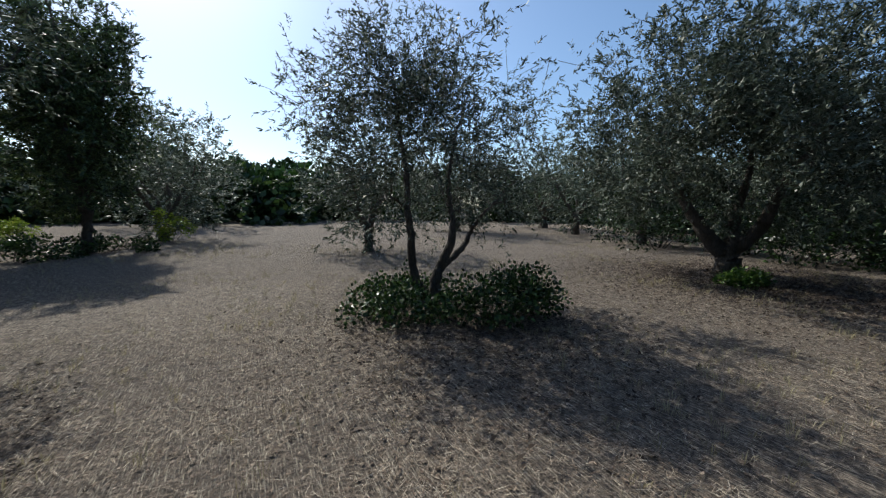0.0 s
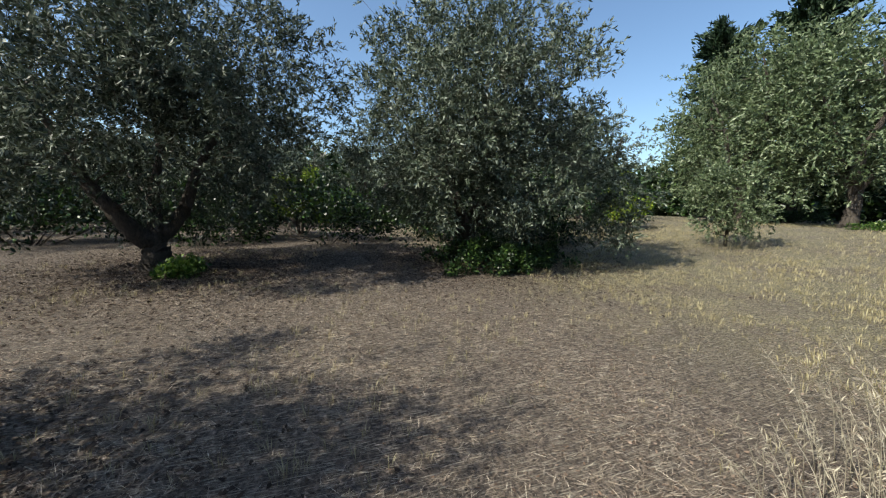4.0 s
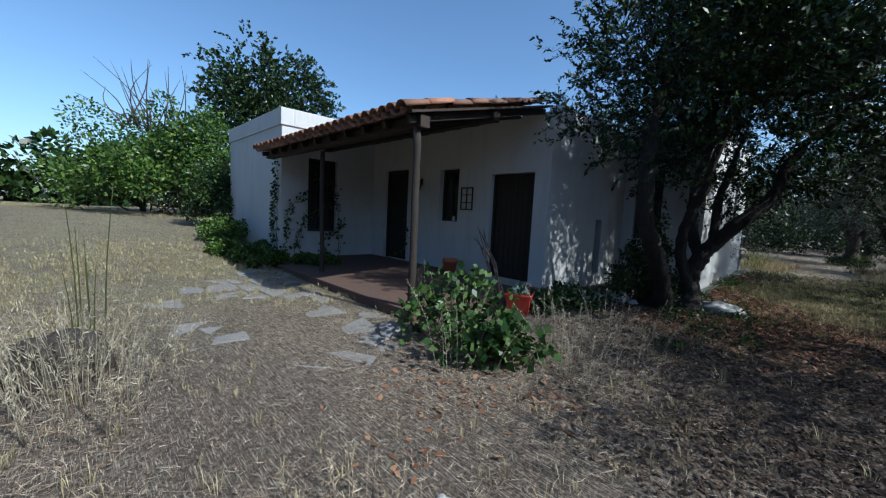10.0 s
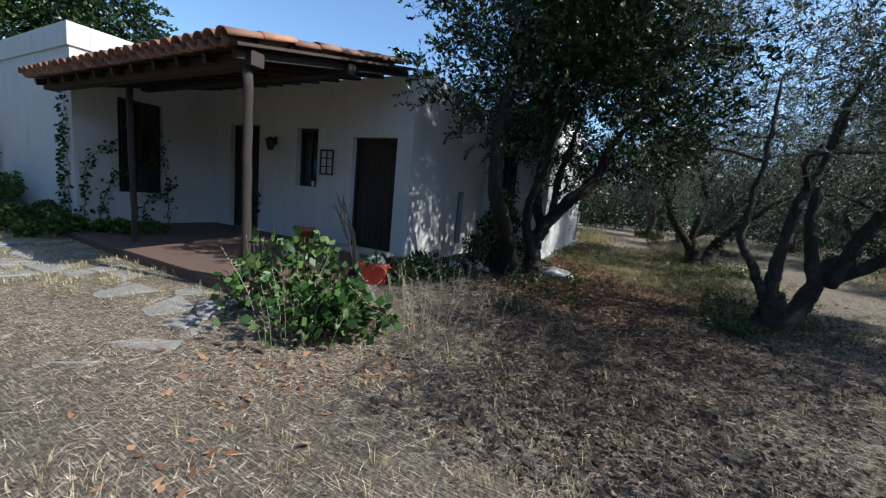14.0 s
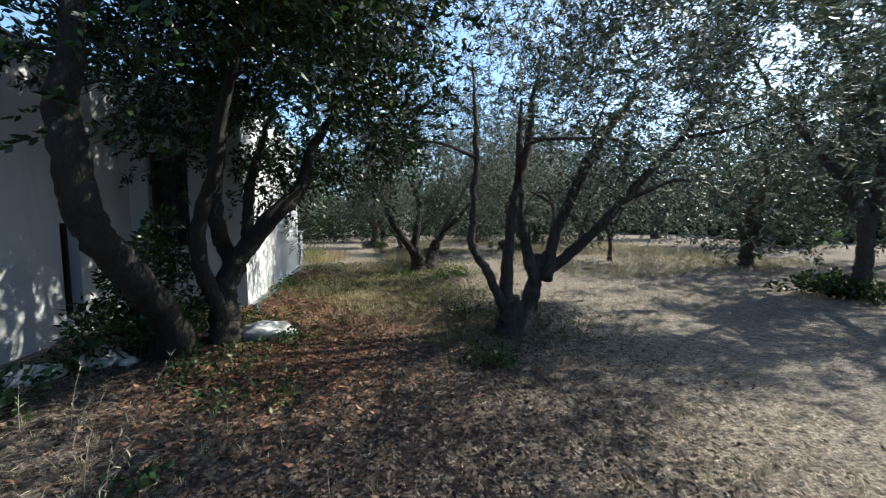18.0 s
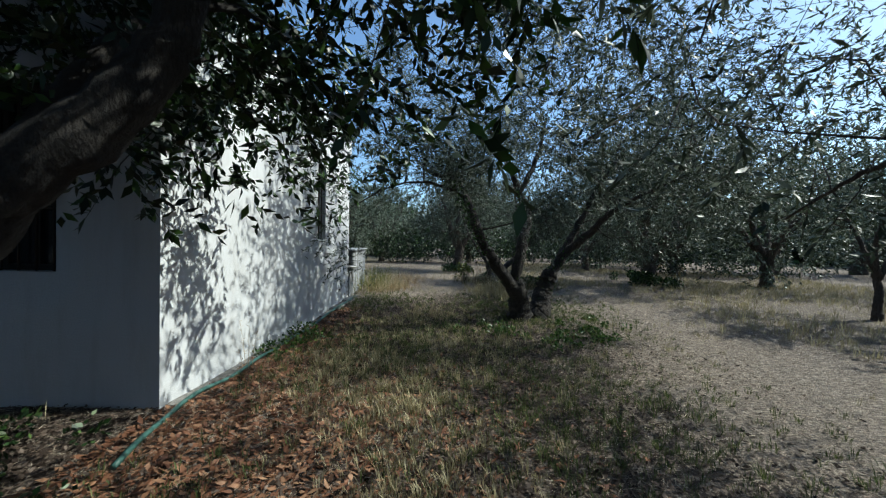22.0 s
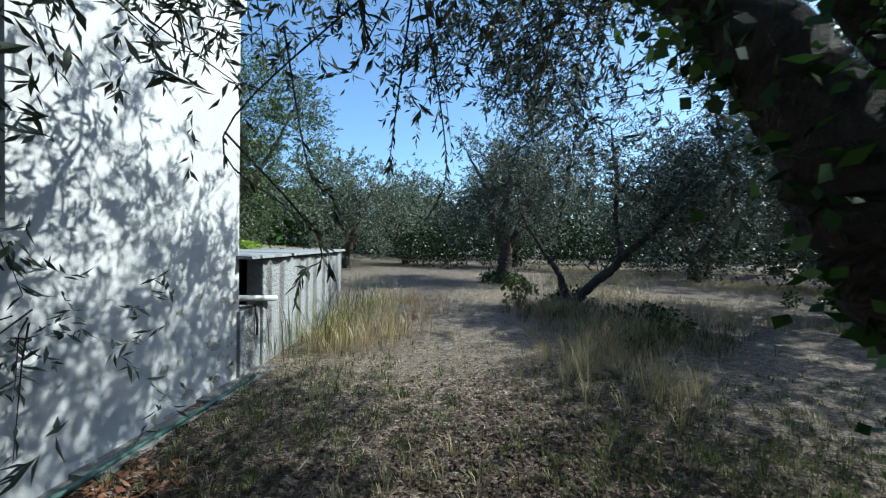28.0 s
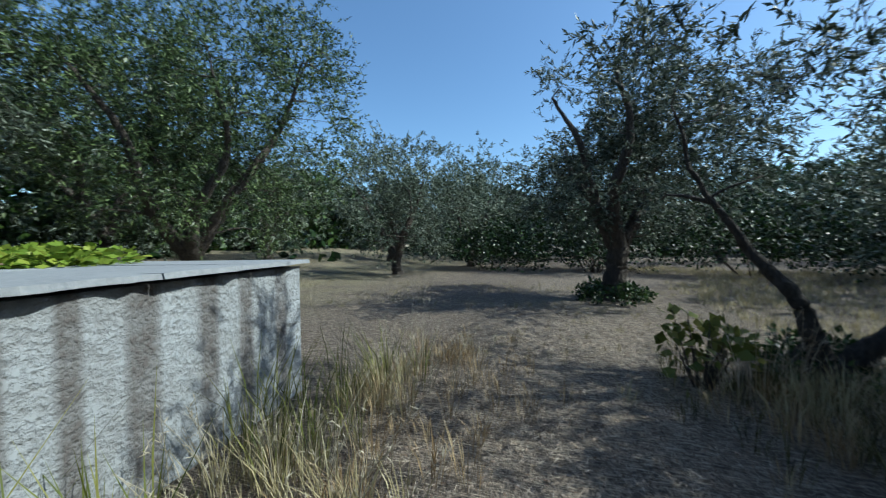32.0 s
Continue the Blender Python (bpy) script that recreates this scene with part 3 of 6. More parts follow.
grow_tree("olive_tree", "broad old olive tree with a pale-scarred leaning trunk", "tree", 8.9, 3.85,
          [[(0, 0, 0, 0.24), (-0.05, 0.0, 0.35, 0.21), (-0.1, 0.1, 0.7, 0.2)],
           [(-0.1, 0.1, 0.5, 0.17), (-0.35, 0.5, 1.1, 0.13), (-0.5, 0.9, 1.8, 0.09), (-0.9, 1.3, 3.0, 0.03)],
           [(0.0, 0.05, 0.5, 0.16), (0.2, -0.4, 1.1, 0.12), (0.1, -0.7, 1.9, 0.08), (0.3, -1.3, 3.2, 0.03)],
           [(-0.05, 0, 0.6, 0.13), (0.3, 0.1, 1.4, 0.1), (0.4, 0.0, 2.3, 0.06), (0.7, 0.2, 3.5, 0.02)]],
          (0.0, 0.0, 3.2, 3.4, 3.3, 2.4), 420, 280, leaf=(0.095, 0.026), seed=12, gap=-0.3, low=1.0)
grow_tree("olive_tree", "dense silvery olive tree standing in low scrub", "tree", 8.8, -2.5,
          [[(0, 0, 0, 0.25), (0.0, 0.05, 0.4, 0.22), (0.05, 0.1, 0.8, 0.2)],
           [(0.05, 0.1, 0.6, 0.15), (-0.3, 0.5, 1.3, 0.11), (-0.4, 0.9, 2.2, 0.06), (-0.6, 1.2, 3.2, 0.02)],
           [(0.05, 0.1, 0.6, 0.15), (0.2, -0.4, 1.4, 0.11), (0.3, -0.9, 2.3, 0.06), (0.2, -1.3, 3.4, 0.02)],
           [(0.0, 0.1, 0.7, 0.14), (-0.2, 0.0, 1.6, 0.1), (-0.1, -0.1, 2.6, 0.06), (0.1, 0, 3.8, 0.02)]],
          (-0.1, 0.0, 3.1, 3.0, 3.1, 2.6), 420, 308, leaf=(0.098, 0.029), mat=OLIVE_PALE, seed=13, gap=-0.6, low=0.6,
          extra=[(6.6 + 0.4 * (k % 4), -4.9 - 0.25 * (k % 3), 0.75 + 0.42 * (k // 4)) for k in range(16)])

# the dark glossy tree at the house corner
grow_tree("evergreen_tree", "dark glossy-leaved evergreen with leaning twin trunks by the house", "tree", -6.05, 0.75,
          [[(0.2, -0.3, 0, 0.15), (0.7, -0.26, 0.6, 0.13), (1.2, -0.24, 0.98, 0.12), (1.5, -0.27, 1.4, 0.11), (1.64, -0.28, 1.9, 0.1), (1.55, -0.3, 2.6, 0.07), (1.2, -0.2, 3.8, 0.03)],
           [(-0.15, 0.02, 0, 0.16), (-0.4, -0.04, 0.55, 0.14), (-0.6, 0.08, 1.0, 0.13), (-0.62, 0.45, 1.42, 0.11), (-0.76, 0.8, 1.8, 0.09), (-0.95, 0.95, 2.3, 0.07), (-1.15, 1.2, 2.75, 0.05), (-1.5, 1.65, 3.3, 0.02)],
           [(-0.55, 0.02, 0.85, 0.1), (-0.55, -0.15, 1.6, 0.09), (-0.6, -0.05, 2.5, 0.07), (-0.5, 0.3, 3.8, 0.03)],
           [(-0.6, 0.15, 1.1, 0.08), (-1.0, 0.1, 1.8, 0.07), (-1.5, 0.2, 2.6, 0.05), (-2.2, 0.3, 3.5, 0.02)],
           [(-0.2, 0.0, 0.2, 0.09), (0.0, -0.1, 1.2, 0.08), (0.2, 0.2, 2.2, 0.06), (0.5, 0.6, 3.6, 0.03)]],
          (-0.4, 0.3, 4.0, 2.9, 2.5, 2.4), 380, 308, leaf=(0.085, 0.034), mat=OAK, bark=BARK_DARK, seed=14, clump_r=0.4, gap=-0.12, droop=0.15,
          group="", low=1.75, bare=1.5,
          # the clumps near x -8.8 are added to shade the long wall
          extra=[(-8.7, 1.5, 2.2), (-8.85, 1.7, 2.6), (-4.3, -0.75, 3.15), (-4.5, -0.55, 2.9), (-8.6, 1.3, 1.95), (-8.95, 2.1, 2.35), (-7.3, 1.3, 2.0), (-7.25, 1.75, 2.3), (-7.45, 1.6, 2.15), (-7.7, 1.55, 2.4), (-7.2, 1.1, 2.3), (-7.9, 1.3, 2.6), (-7.4, 0.9, 1.8), (-7.6, 1.9, 2.6)])

# the many-stemmed olive beside the path
grow_tree("olive_tree", "many-stemmed olive tree with smooth dark limbs beside the path", "tree", -5.68, 4.1,
          [[(0, 0, 0, 0.155), (0.02, 0.0, 0.25, 0.14), (0.0, 0.0, 0.5, 0.115)],
           [(0.05, -0.1, 0.35, 0.068), (0.06, -0.3, 0.72, 0.056), (-0.06, -0.44, 1.05, 0.052), (-0.1, -0.39, 1.45, 0.043), (-0.22, -0.32, 1.9, 0.038), (-0.42, -0.25, 2.5, 0.035), (-0.6, -0.2, 3.4, 0.012)],
           [(0.0, -0.05, 0.45, 0.09), (0.03, -0.04, 1.0, 0.072), (0.12, -0.05, 1.6, 0.058), (0.0, 0.15, 2.3, 0.05), (-0.2, 0.4, 3.4, 0.015)],
           [(0.0, 0.12, 0, 0.12), (-0.18, 0.4, 0.4, 0.105), (-0.32, 0.62, 0.82, 0.095)],
           [(-0.3, 0.58, 0.72, 0.085), (-0.25, 0.8, 1.3, 0.07), (0.0, 1.1, 2.1, 0.07), (0.1, 1.7, 2.9, 0.03)],
           [(-0.3, 0.6, 0.72, 0.075), (-0.05, 1.0, 1.15, 0.065), (0.25, 1.5, 1.8, 0.05), (0.5, 2.2, 2.6, 0.03)],
           [(-0.2, 0.45, 0.55, 0.08), (-0.35, 0.35, 1.3, 0.07), (-0.5, 0.4, 2.1, 0.06), (-0.8, 0.5, 3.1, 0.02)],
           [(-0.08, 0.55, 0.65, 0.07), (-0.6, 0.9, 1.3, 0.055), (-1.5, 1.3, 1.8, 0.04), (-2.4, 1.5, 1.9, 0.02), (-3.2, 1.6, 1.6, 0.01)]],
          (-0.1, 0.9, 3.25, 3.3, 3.0, 1.9), 230, 252, leaf=(0.07, 0.016), bark=BARK_GREY, seed=15, gap=-0.25, clump_r=0.38, low=1.3, bare=1.3,
          # both lobes are added to shade the ground along the path
          extra=[(-2.0 - 0.45 * (k % 6), 4.2 + 0.42 * (k // 6), 2.75 + 0.19 * ((k * 7) % 5)) for k in range(36)] + [(-7.5 - 0.36 * (k % 6), 6.1 + 0.45 * (k // 6), 2.7 + 0.2 * ((k * 5) % 4)) for k in range(24)])

# the ivy-grown olive by the long wall
ivy_tree = grow_tree("olive_tree", "ivy-grown olive tree with two boles beside the white wall", "tree", -11.95, 4.0,
          [[(0.05, -0.1, 0, 0.18), (0.1, -0.14, 0.3, 0.165), (0.22, -0.24, 0.68, 0.14)],
           [(0.2, -0.22, 0.5, 0.11), (0.36, -0.36, 0.75, 0.1), (0.55, -0.62, 1.08, 0.088), (0.6, -0.87, 1.45, 0.08), (0.45, -1.02, 1.82, 0.072), (0.15, -1.17, 2.2, 0.055), (-0.1, -1.4, 2.5, 0.042), (-0.4, -1.8, 2.8, 0.025), (-0.7, -2.1, 3.3, 0.012)],
           [(0.15, -1.17, 2.2, 0.03), (0.25, -1.8, 2.35, 0.02), (0.4, -2.4, 2.2, 0.012), (0.6, -2.9, 1.9, 0.006)],
           [(0.26, -0.28, 0.62, 0.10), (0.2, -0.1, 1.27, 0.09), (-0.15, 0.05, 1.8, 0.08), (-0.25, -0.1, 2.3, 0.06), (0.0, -0.5, 3.0, 0.03), (0.1, -0.9, 3.7, 0.012)],
           [(-0.25, -0.1, 2.2, 0.055), (-0.4, 0.2, 2.9, 0.045), (-0.5, 0.4, 3.7, 0.015)],
           [(-0.1, 0.25, 0, 0.18), (-0.3, 0.4, 0.4, 0.17), (-0.45, 0.55, 0.78, 0.15)],
           [(-0.4, 0.55, 0.68, 0.09), (-0.5, 0.85, 1.16, 0.08), (-0.2, 1.2, 1.6, 0.065), (0.2, 1.7, 2.1, 0.04), (0.5, 2.5, 2.5, 0.018)],
           [(-0.45, 0.55, 0.7, 0.085), (-0.7, 1.0, 1.4, 0.07), (-0.8, 1.5, 2.2, 0.055), (-0.7, 2.0, 3.1, 0.018)]],
          (0.4, 0.1, 3.05, 2.8, 3.5, 1.85), 285, 266, leaf=(0.07, 0.016), bark=BARK_DARK, seed=16, gap=-0.25, clump_r=0.36, low=1.3, droop=0.5, bare=1.3, shell=0.38, limb_r=0.014,
          # the generated rows of clumps are added to shade the long wall
          extra=[(-11.1, 1.0, 1.9), (-11.3, 0.95, 2.3), (-11.5, 1.0, 2.5), (-11.25, 0.95, 1.5), (-11.4, 1.1, 1.2), (-11.9, 0.8, 1.05)] + [(-12.9 - 0.3 * (k % 5), 2.9 + 0.35 * (k // 5), 2.7 + 0.34 * (k // 5) + 0.2 * (k % 3)) for k in range(15)] + [(-11.5 - 0.3 * (k % 8), 2.35 + 0.5 * (k // 8), 2.8 + 0.22 * (k % 3)) for k in range(16)] + [(-11.2 - 0.32 * k, 1.7, 2.85 + 0.2 * (k % 2)) for k in range(5)] + [(-11.2 - 0.3 * k, 3.15, 2.8 + 0.15 * (k % 2)) for k in range(6)])

# trees beyond the shed
grow_tree("olive_tree", "thin-crowned olive tree with two leaning limbs near the shed", "tree", -17.9, 4.15,
          [[(0, 0, 0, 0.13), (0.0, -0.05, 0.3, 0.12)],
           [(0, -0.05, 0.15, 0.085), (0.05, -0.2, 0.6, 0.065), (-0.05, -0.55, 1.1, 0.04), (-0.1, -0.9, 1.7, 0.022), (0, -1.1, 2.3, 0.01)],
           [(0, 0.05, 0.1, 0.10), (0.1, 0.45, 0.55, 0.085), (0.15, 0.9, 1.0, 0.07), (0.1, 0.85, 1.8, 0.05), (0.3, 0.7, 2.6, 0.04), (0.4, 0.5, 3.4, 0.012)],
           [(0.15, 0.88, 1.0, 0.07), (0.4, 1.4, 1.6, 0.05), (0.5, 2.0, 2.5, 0.02)]],
          (0.1, 0.3, 2.6, 1.9, 2.1, 1.45), 150, 196, leaf=(0.07, 0.017), bark=BARK_GREY, seed=17, gap=-0.2, low=1.15)
grow_tree("olive_tree", "spreading olive tree with low boughs and brush at its foot", "tree", -17.6, 9.2, fork(4.6, 5, 2.4, 0.2, 71, 0.9), (0.9, -1.0, 3.5, 3.3, 3.4, 2.5), 300, 238, leaf=(0.095, 0.024), mat=OLIVE_PALE, seed=71, gap=-0.35, low=0.9,
          # clumps added to shade the ground before the shed
          extra=[(-15.3 - 0.42 * (k % 5), 6.5 + 0.45 * (k // 5), 2.9 + 0.3 * (k % 3)) for k in range(20)])
grow_tree("olive_tree", "slim young olive tree beside the sunny track", "tree", -12.2, 10.4, fork(3.2, 3, 1.0, 0.06, 72, 0.9), (0.0, 0.2, 2.8, 1.5, 1.5, 1.2), 60, 140, leaf=(0.095, 0.024), mat=OLIVE_PALE, seed=72, gap=-0.25, low=1.3)
grow_tree("olive_tree", "dark full olive tree with an upright trunk", "tree", -22.1, 3.05, fork(4.2, 4, 1.6, 0.2, 3, 1.1, (0, 0.1)), (0, 0.1, 3.3, 2.4, 2.5, 2.05), 190, 224, leaf=(0.095, 0.024), seed=18, gap=-0.35, low=0.8)
grow_tree("olive_tree", "low rounded olive tree at the edge of the clearing", "tree", -26.4, -3.6, fork(3.2, 4, 1.4, 0.16, 5, 0.7), (0, 0.3, 2.7, 2.6, 2.7, 2.1), 150, 182, leaf=(0.11, 0.03), mat=OLIVE_PALE, seed=19, gap=-0.4, low=0.6)
grow_tree("olive_tree", "tall leafy olive behind the ivy-covered shed", "tree", -20.0, -5.4, fork(5.0, 5, 2.2, 0.2, 6, 0.9), (0, 0.1, 4.1, 3.5, 3.4, 3.1), 340, 322, leaf=(0.095, 0.024), mat=OLIVE_GREEN, seed=20, gap=-0.4, clump_r=0.42, low=0.6)
grow_tree("olive_tree", OLIVE_LABEL, "tree", -14.9, -5.6, fork(4.6, 5, 2.0, 0.2, 7, 0.9), (0, 0, 3.8, 3.0, 2.9, 2.6), 190, 210, leaf=(0.11, 0.03), seed=21, gap=-0.25, low=0.9)

# far olives, grown twice and then repeated
grow_tree("olive_tree", "tall dense olive tree with slim trunks in low brush", "tree", -5.9, 10.4, fork(5.0, 4, 2.2, 0.11, 73, 1.4) + [[(0.15, 0.9, 0, 0.1), (0.3, 1.0, 0.8, 0.08), (0.7, 1.2, 2.0, 0.06), (0.9, 1.4, 3.6, 0.02)]], (-0.8, 0.1, 3.9, 2.2, 2.1, 2.6), 200, 238, leaf=(0.105, 0.027), mat=OLIVE_PALE, seed=73, gap=-0.4, low=1.2)
grow_tree("olive_tree", "tall narrow dark olive tree with slim trunks beside a dusty shrub", "tree", -3.55, 12.5, fork(6.2, 4, 0.9, 0.11, 74, 1.2), (0.0, 0.0, 3.7, 1.35, 1.4, 3.1), 280, 224, leaf=(0.11, 0.034), mat=OLIVE_GREEN, seed=74, gap=-0.8, low=0.75)
far_a = grow_tree("olive_tree", OLIVE_LABEL, "tree", -9.8, 13.0, fork(3.6, 4, 1.6, 0.15, 8, 0.9), (0, 0, 2.75, 2.6, 2.6, 2.4), 125, 98, leaf=(0.15, 0.042), clump_r=0.48, mat=OLIVE_PALE, seed=22, gap=-0.5, twig_tubes=False, low=0.35)
far_b = grow_tree("olive_tree", OLIVE_LABEL, "tree", 16.5, -3.6, fork(4.0, 5, 1.8, 0.2, 9, 0.9), (0, 0, 2.9, 3.0, 3.0, 2.6), 140, 98, leaf=(0.165, 0.046), clump_r=0.55, mat=OLIVE_PALE, seed=23, gap=-0.55, twig_tubes=False, low=0.35)


def repeat(tree, spots):
    for i, (x, y, s) in enumerate(spots):
        c = copy_thing(tree, pose(x, y, gz(x, y) - 0.03, 0, 0, 77 * i + 31))
        c.scale = (s, s, s * (0.94 + 0.04 * (i % 4)))


repeat(far_a, [(-2.4, 15.5, 0.85), (3.2, 10.5, 0.8), (-17.0, 12.5, 1.0), (14.5, 9.5, 1.0), (-24, 9.5, 1.0), (-30, 4.0, 1.1), (22, 2.0, 1.15), (-9.0, 17.5, 1.1), (-22, 17, 1.1),
               (-31, -2, 1.1), (-27, -10, 1.1), (15.5, 3.4, 1.0), (20, 7.5, 1.1), (16.2, 14.5, 1.1), (23, -2.5, 1.1), (-34, 9, 1.1), (-21.5, 12.4, 0.95)])
repeat(far_b, [(19, 12, 1.05), (15.0, -9.0, 1.0), (22.5, -8, 1.15), (-33, -7, 1.2), (-22, -11.5, 1.2), (-28, 15, 1.2), (10.5, 18, 1.1), (-15, 20, 1.2), (-37, 3, 1.3), (-16.5, -11, 1.2),
               (25, 6, 1.2), (24, 15, 1.2), (18.5, -14, 1.2), (-38, -3, 1.2), (-35, 17, 1.3), (-24, 23, 1.3), (-3, 24, 1.2), (19, 20, 1.2), (25, -14, 1.2)])

grow_tree("olive_tree", "bushy young olive sapling in dry weeds", "tree", 7.5, -9.6,
          [[(0, 0, 0, 0.03), (0.03, 0.0, 0.5, 0.025), (0.05, 0.05, 1.2, 0.012)], [(0.02, 0.02, 0.1, 0.025), (-0.15, 0.1, 0.7, 0.018), (-0.25, 0.15, 1.3, 0.008)]],
          (0, 0.05, 1.35, 0.95, 0.95, 1.05), 90, 126, leaf=(0.1, 0.03), mat=PALE_GREEN, seed=75, gap=-0.4, clump_r=0.26, low=0.3)

# big pale olives, the conifer and the oak behind
grow_tree("olive_tree", "tall pale billowing olive tree in full sun", "tree", 8.6, -18.2, fork(6.4, 5, 1.9, 0.22, 31, 1.5), (0.9, 0.2, 4.6, 2.5, 2.6, 3.3), 230, 168, leaf=(0.18, 0.06), mat=PALE_GREEN, seed=31, clump_r=0.75, gap=-0.5, twig_tubes=False, low=0.8)
grow_tree("olive_tree", "tall pale billowing olive tree in full sun", "tree", 12.8, -18.8, fork(6.6, 5, 2.4, 0.24, 32, 1.2), (0.2, 0, 4.7, 3.5, 3.3, 3.9), 290, 168, leaf=(0.18, 0.06), mat=PALE_GREEN, seed=32, clump_r=0.75, gap=-0.5, twig_tubes=False, low=0.9)


def conifer(x, y, h, seed):
    rng = np.random.default_rng(seed)
    ob = thing("cypress_tree", x, y, gz(x, y) - 0.05, "tall ragged dark conifer behind the olives", "tree")
    wood = Tubes()
    wood.add([(0, 0, 0), (0.1, 0, h * 0.5), (0, 0, h)], [0.3, 0.2, 0.04], 8)
    q = []
    for i in range(120):
        z = h * (0.1 + 0.9 * (i / 119))
        a = rng.uniform(0, 2 * math.pi)
        reach = (h - z) * 0.13 + rng.uniform(0.35, 1.75)
        tip = np.array([math.cos(a) * reach, math.sin(a) * reach, z + rng.uniform(0.1, 1.1)])
        wood.add([(0, 0, z - 0.2), tip * np.array([0.6, 0.6, 1]) - np.array([0, 0, 0.15]), tip], [0.06, 0.03, 0.01], 4)
        u = rng.uniform(0.2, 1.05, (150, 1))
        p = np.array([0, 0, z - 0.2]) * (1 - u) + tip * u + rng.normal(0, 0.2, (150, 3)) * np.array([1, 1, 0.45])
        q.append(leaves(rng, p, np.tile(tip - np.array([0, 0, z - 0.4]), (150, 1)) + rng.normal(0, 0.5, (150, 3)), 0.4, 0.13))
    part("trunk", wood.mesh("trunk", BARK_DARK), BARK_DARK, ob)
    part("crown", quads_mesh("crown", np.concatenate(q), CONIFER), CONIFER, ob)


conifer(10.2, -26.8, 12.8, 33)
conifer(14.4, -26.0, 12.6, 34)
conifer(18.6, -25.0, 12.2, 35)

oak = grow_tree("oak_tree", "round dark green oak rising behind the house", "tree", -6.6, -20.4, fork(6.8, 5, 2.4, 0.28, 36, 1.9), (0, 0, 6.3, 3.8, 3.8, 2.9), 200, 196, leaf=(0.17, 0.10), mat=OAK, bark=BARK_DARK, seed=36, clump_r=0.6, gap=-0.4, twig_tubes=False, group="", low=1.6)
shrub("fig_shrub", "tall sprawling bright green shrub beside the house", -1.9, -15.6, (2.6, 2.2, 5.2), 12000, (0.16, 0.10), BROAD, 41, 14, 40)
shrub("fig_shrub", "tall sprawling bright green shrub at the field edge", -1.0, -19.8, (3.2, 2.6, 5.4), 12000, (0.16, 0.10), BROAD, 42, 14, 40)
shrub("laurel_shrub", "dense green shrub against the annex corner", -2.2, -11.6, (0.9, 1.1, 2.6), 7000, (0.10, 0.06), SHRUB, 43, 10, 26)

# dead grey boughs over the fig shrub
bare = thing("bare_branches", -1.2, -16.8, gz(-1.2, -16.8) + 0.35, "bare grey dead branches sticking out of the shrub", "branches")
brng = np.random.default_rng(44)
for i in range(26):
    a = brng.uniform(-0.9, 0.9)
    s = (brng.uniform(-1.0, 1.0), brng.uniform(-1, 1), 3.0)
    e = (s[0] + math.sin(a) * 1.4 + brng.normal(0, 0.4), s[1] + brng.normal(0, 0.7), brng.uniform(3.9, 5.6))
    m = ((s[0] + e[0]) / 2 + brng.normal(0, 0.25), (s[1] + e[1]) / 2, (s[2] + e[2]) / 2 + 0.1)
    twigs = Tubes()
    twigs.add(smooth_path([(*s, 0.03), (*m, 0.02), (*e, 0.006)], 7)[:, :3], np.linspace(0.03, 0.006, 7), 4)
    part("branch", twigs.mesh("branch", BARK), BARK, bare)


# ---- woods that close the grove ----
def far_woods():
    """Tall scrub and woods round the grove."""
    rng = np.random.default_rng(51)
    pos, mats = [], []
    blobs = []
    def row(x0, y0, x1, y1, n, h, deep):
        for i in range(n):
            u = (i + rng.uniform(0, 1)) / n
            x, y = x0 + (x1 - x0) * u + rng.normal(0, deep), y0 + (y1 - y0) * u + rng.normal(0, deep)
            hh = h * rng.uniform(0.6, 1.15)
            r = rng.uniform(0.7, 1.5)
            z = gz(x, y)
            for k in range(4):
                blobs.append((x + rng.normal(0, 0.8), y + rng.normal(0, 0.8), z + hh * (0.15 + 0.25 * k) + rng.normal(0, 0.15), r * (1 - 0.12 * k)))
    row(-14, -34, 34, -34, 70, 3.6, 1.6)
    row(32, -34, 32, 26, 90, 4.6, 1.8)
    row(32, 26, 6, 36, 50, 4.2, 1.8)
    row(6, 36, -44, 32, 110, 5.0, 1.8)
    row(4, 29, -20, 28, 40, 3.4, 1.5)
    row(-43, 32, -43, -26, 90, 5.2, 1.8)
    row(-43, -18, -12, -17, 60, 5.2, 1.8)
    row(27, -30, 27, 20, 60, 4.0, 1.5)
    b = np.array(blobs)
    n = 180000
    pick = rng.integers(0, len(b), n)
    d = unit(rng.normal(0, 1, (n, 3)))
    p = b[pick, :3] + d * rng.uniform(0.5, 1, (n, 1)) ** 0.5 * b[pick, 3:4]
    p[:, 2] = np.maximum(p[:, 2], 0.05)
    q = leaves(rng, p, d + np.array([0, 0, 0.2]), 0.54, 0.36, 0.7)
    half = rng.uniform(0, 1, len(b))[pick]
    for name, mat, lab, sel in (("far_scrub", SHRUB, "dense dark green scrub round the grove", half < 0.55),
                                ("far_woods", OAK, "dark evergreen woods beyond the olive grove", (half >= 0.55) & (half < 0.9)),
                                ("far_thicket", BROAD, "brighter green thicket among the dark scrub", half >= 0.9)):
        ob = new(name, quads_mesh(name, q[sel], mat))
        tagged(ob, lab, "woods", kind="stuff")


far_woods()
shrub("lime_green_shrub", "sunlit yellow-green shrub at the back of the grove", 16.2, 1.5, (1.1, 1.1, 3.7), 3000, (0.15, 0.09), LIME, 45, 8, 22)
shrub("lime_green_shrub", "sunlit yellow-green shrub at the back of the grove", 12.2, -10.7, (0.9, 0.9, 2.7), 2600, (0.13, 0.08), LIME, 46, 8, 22)
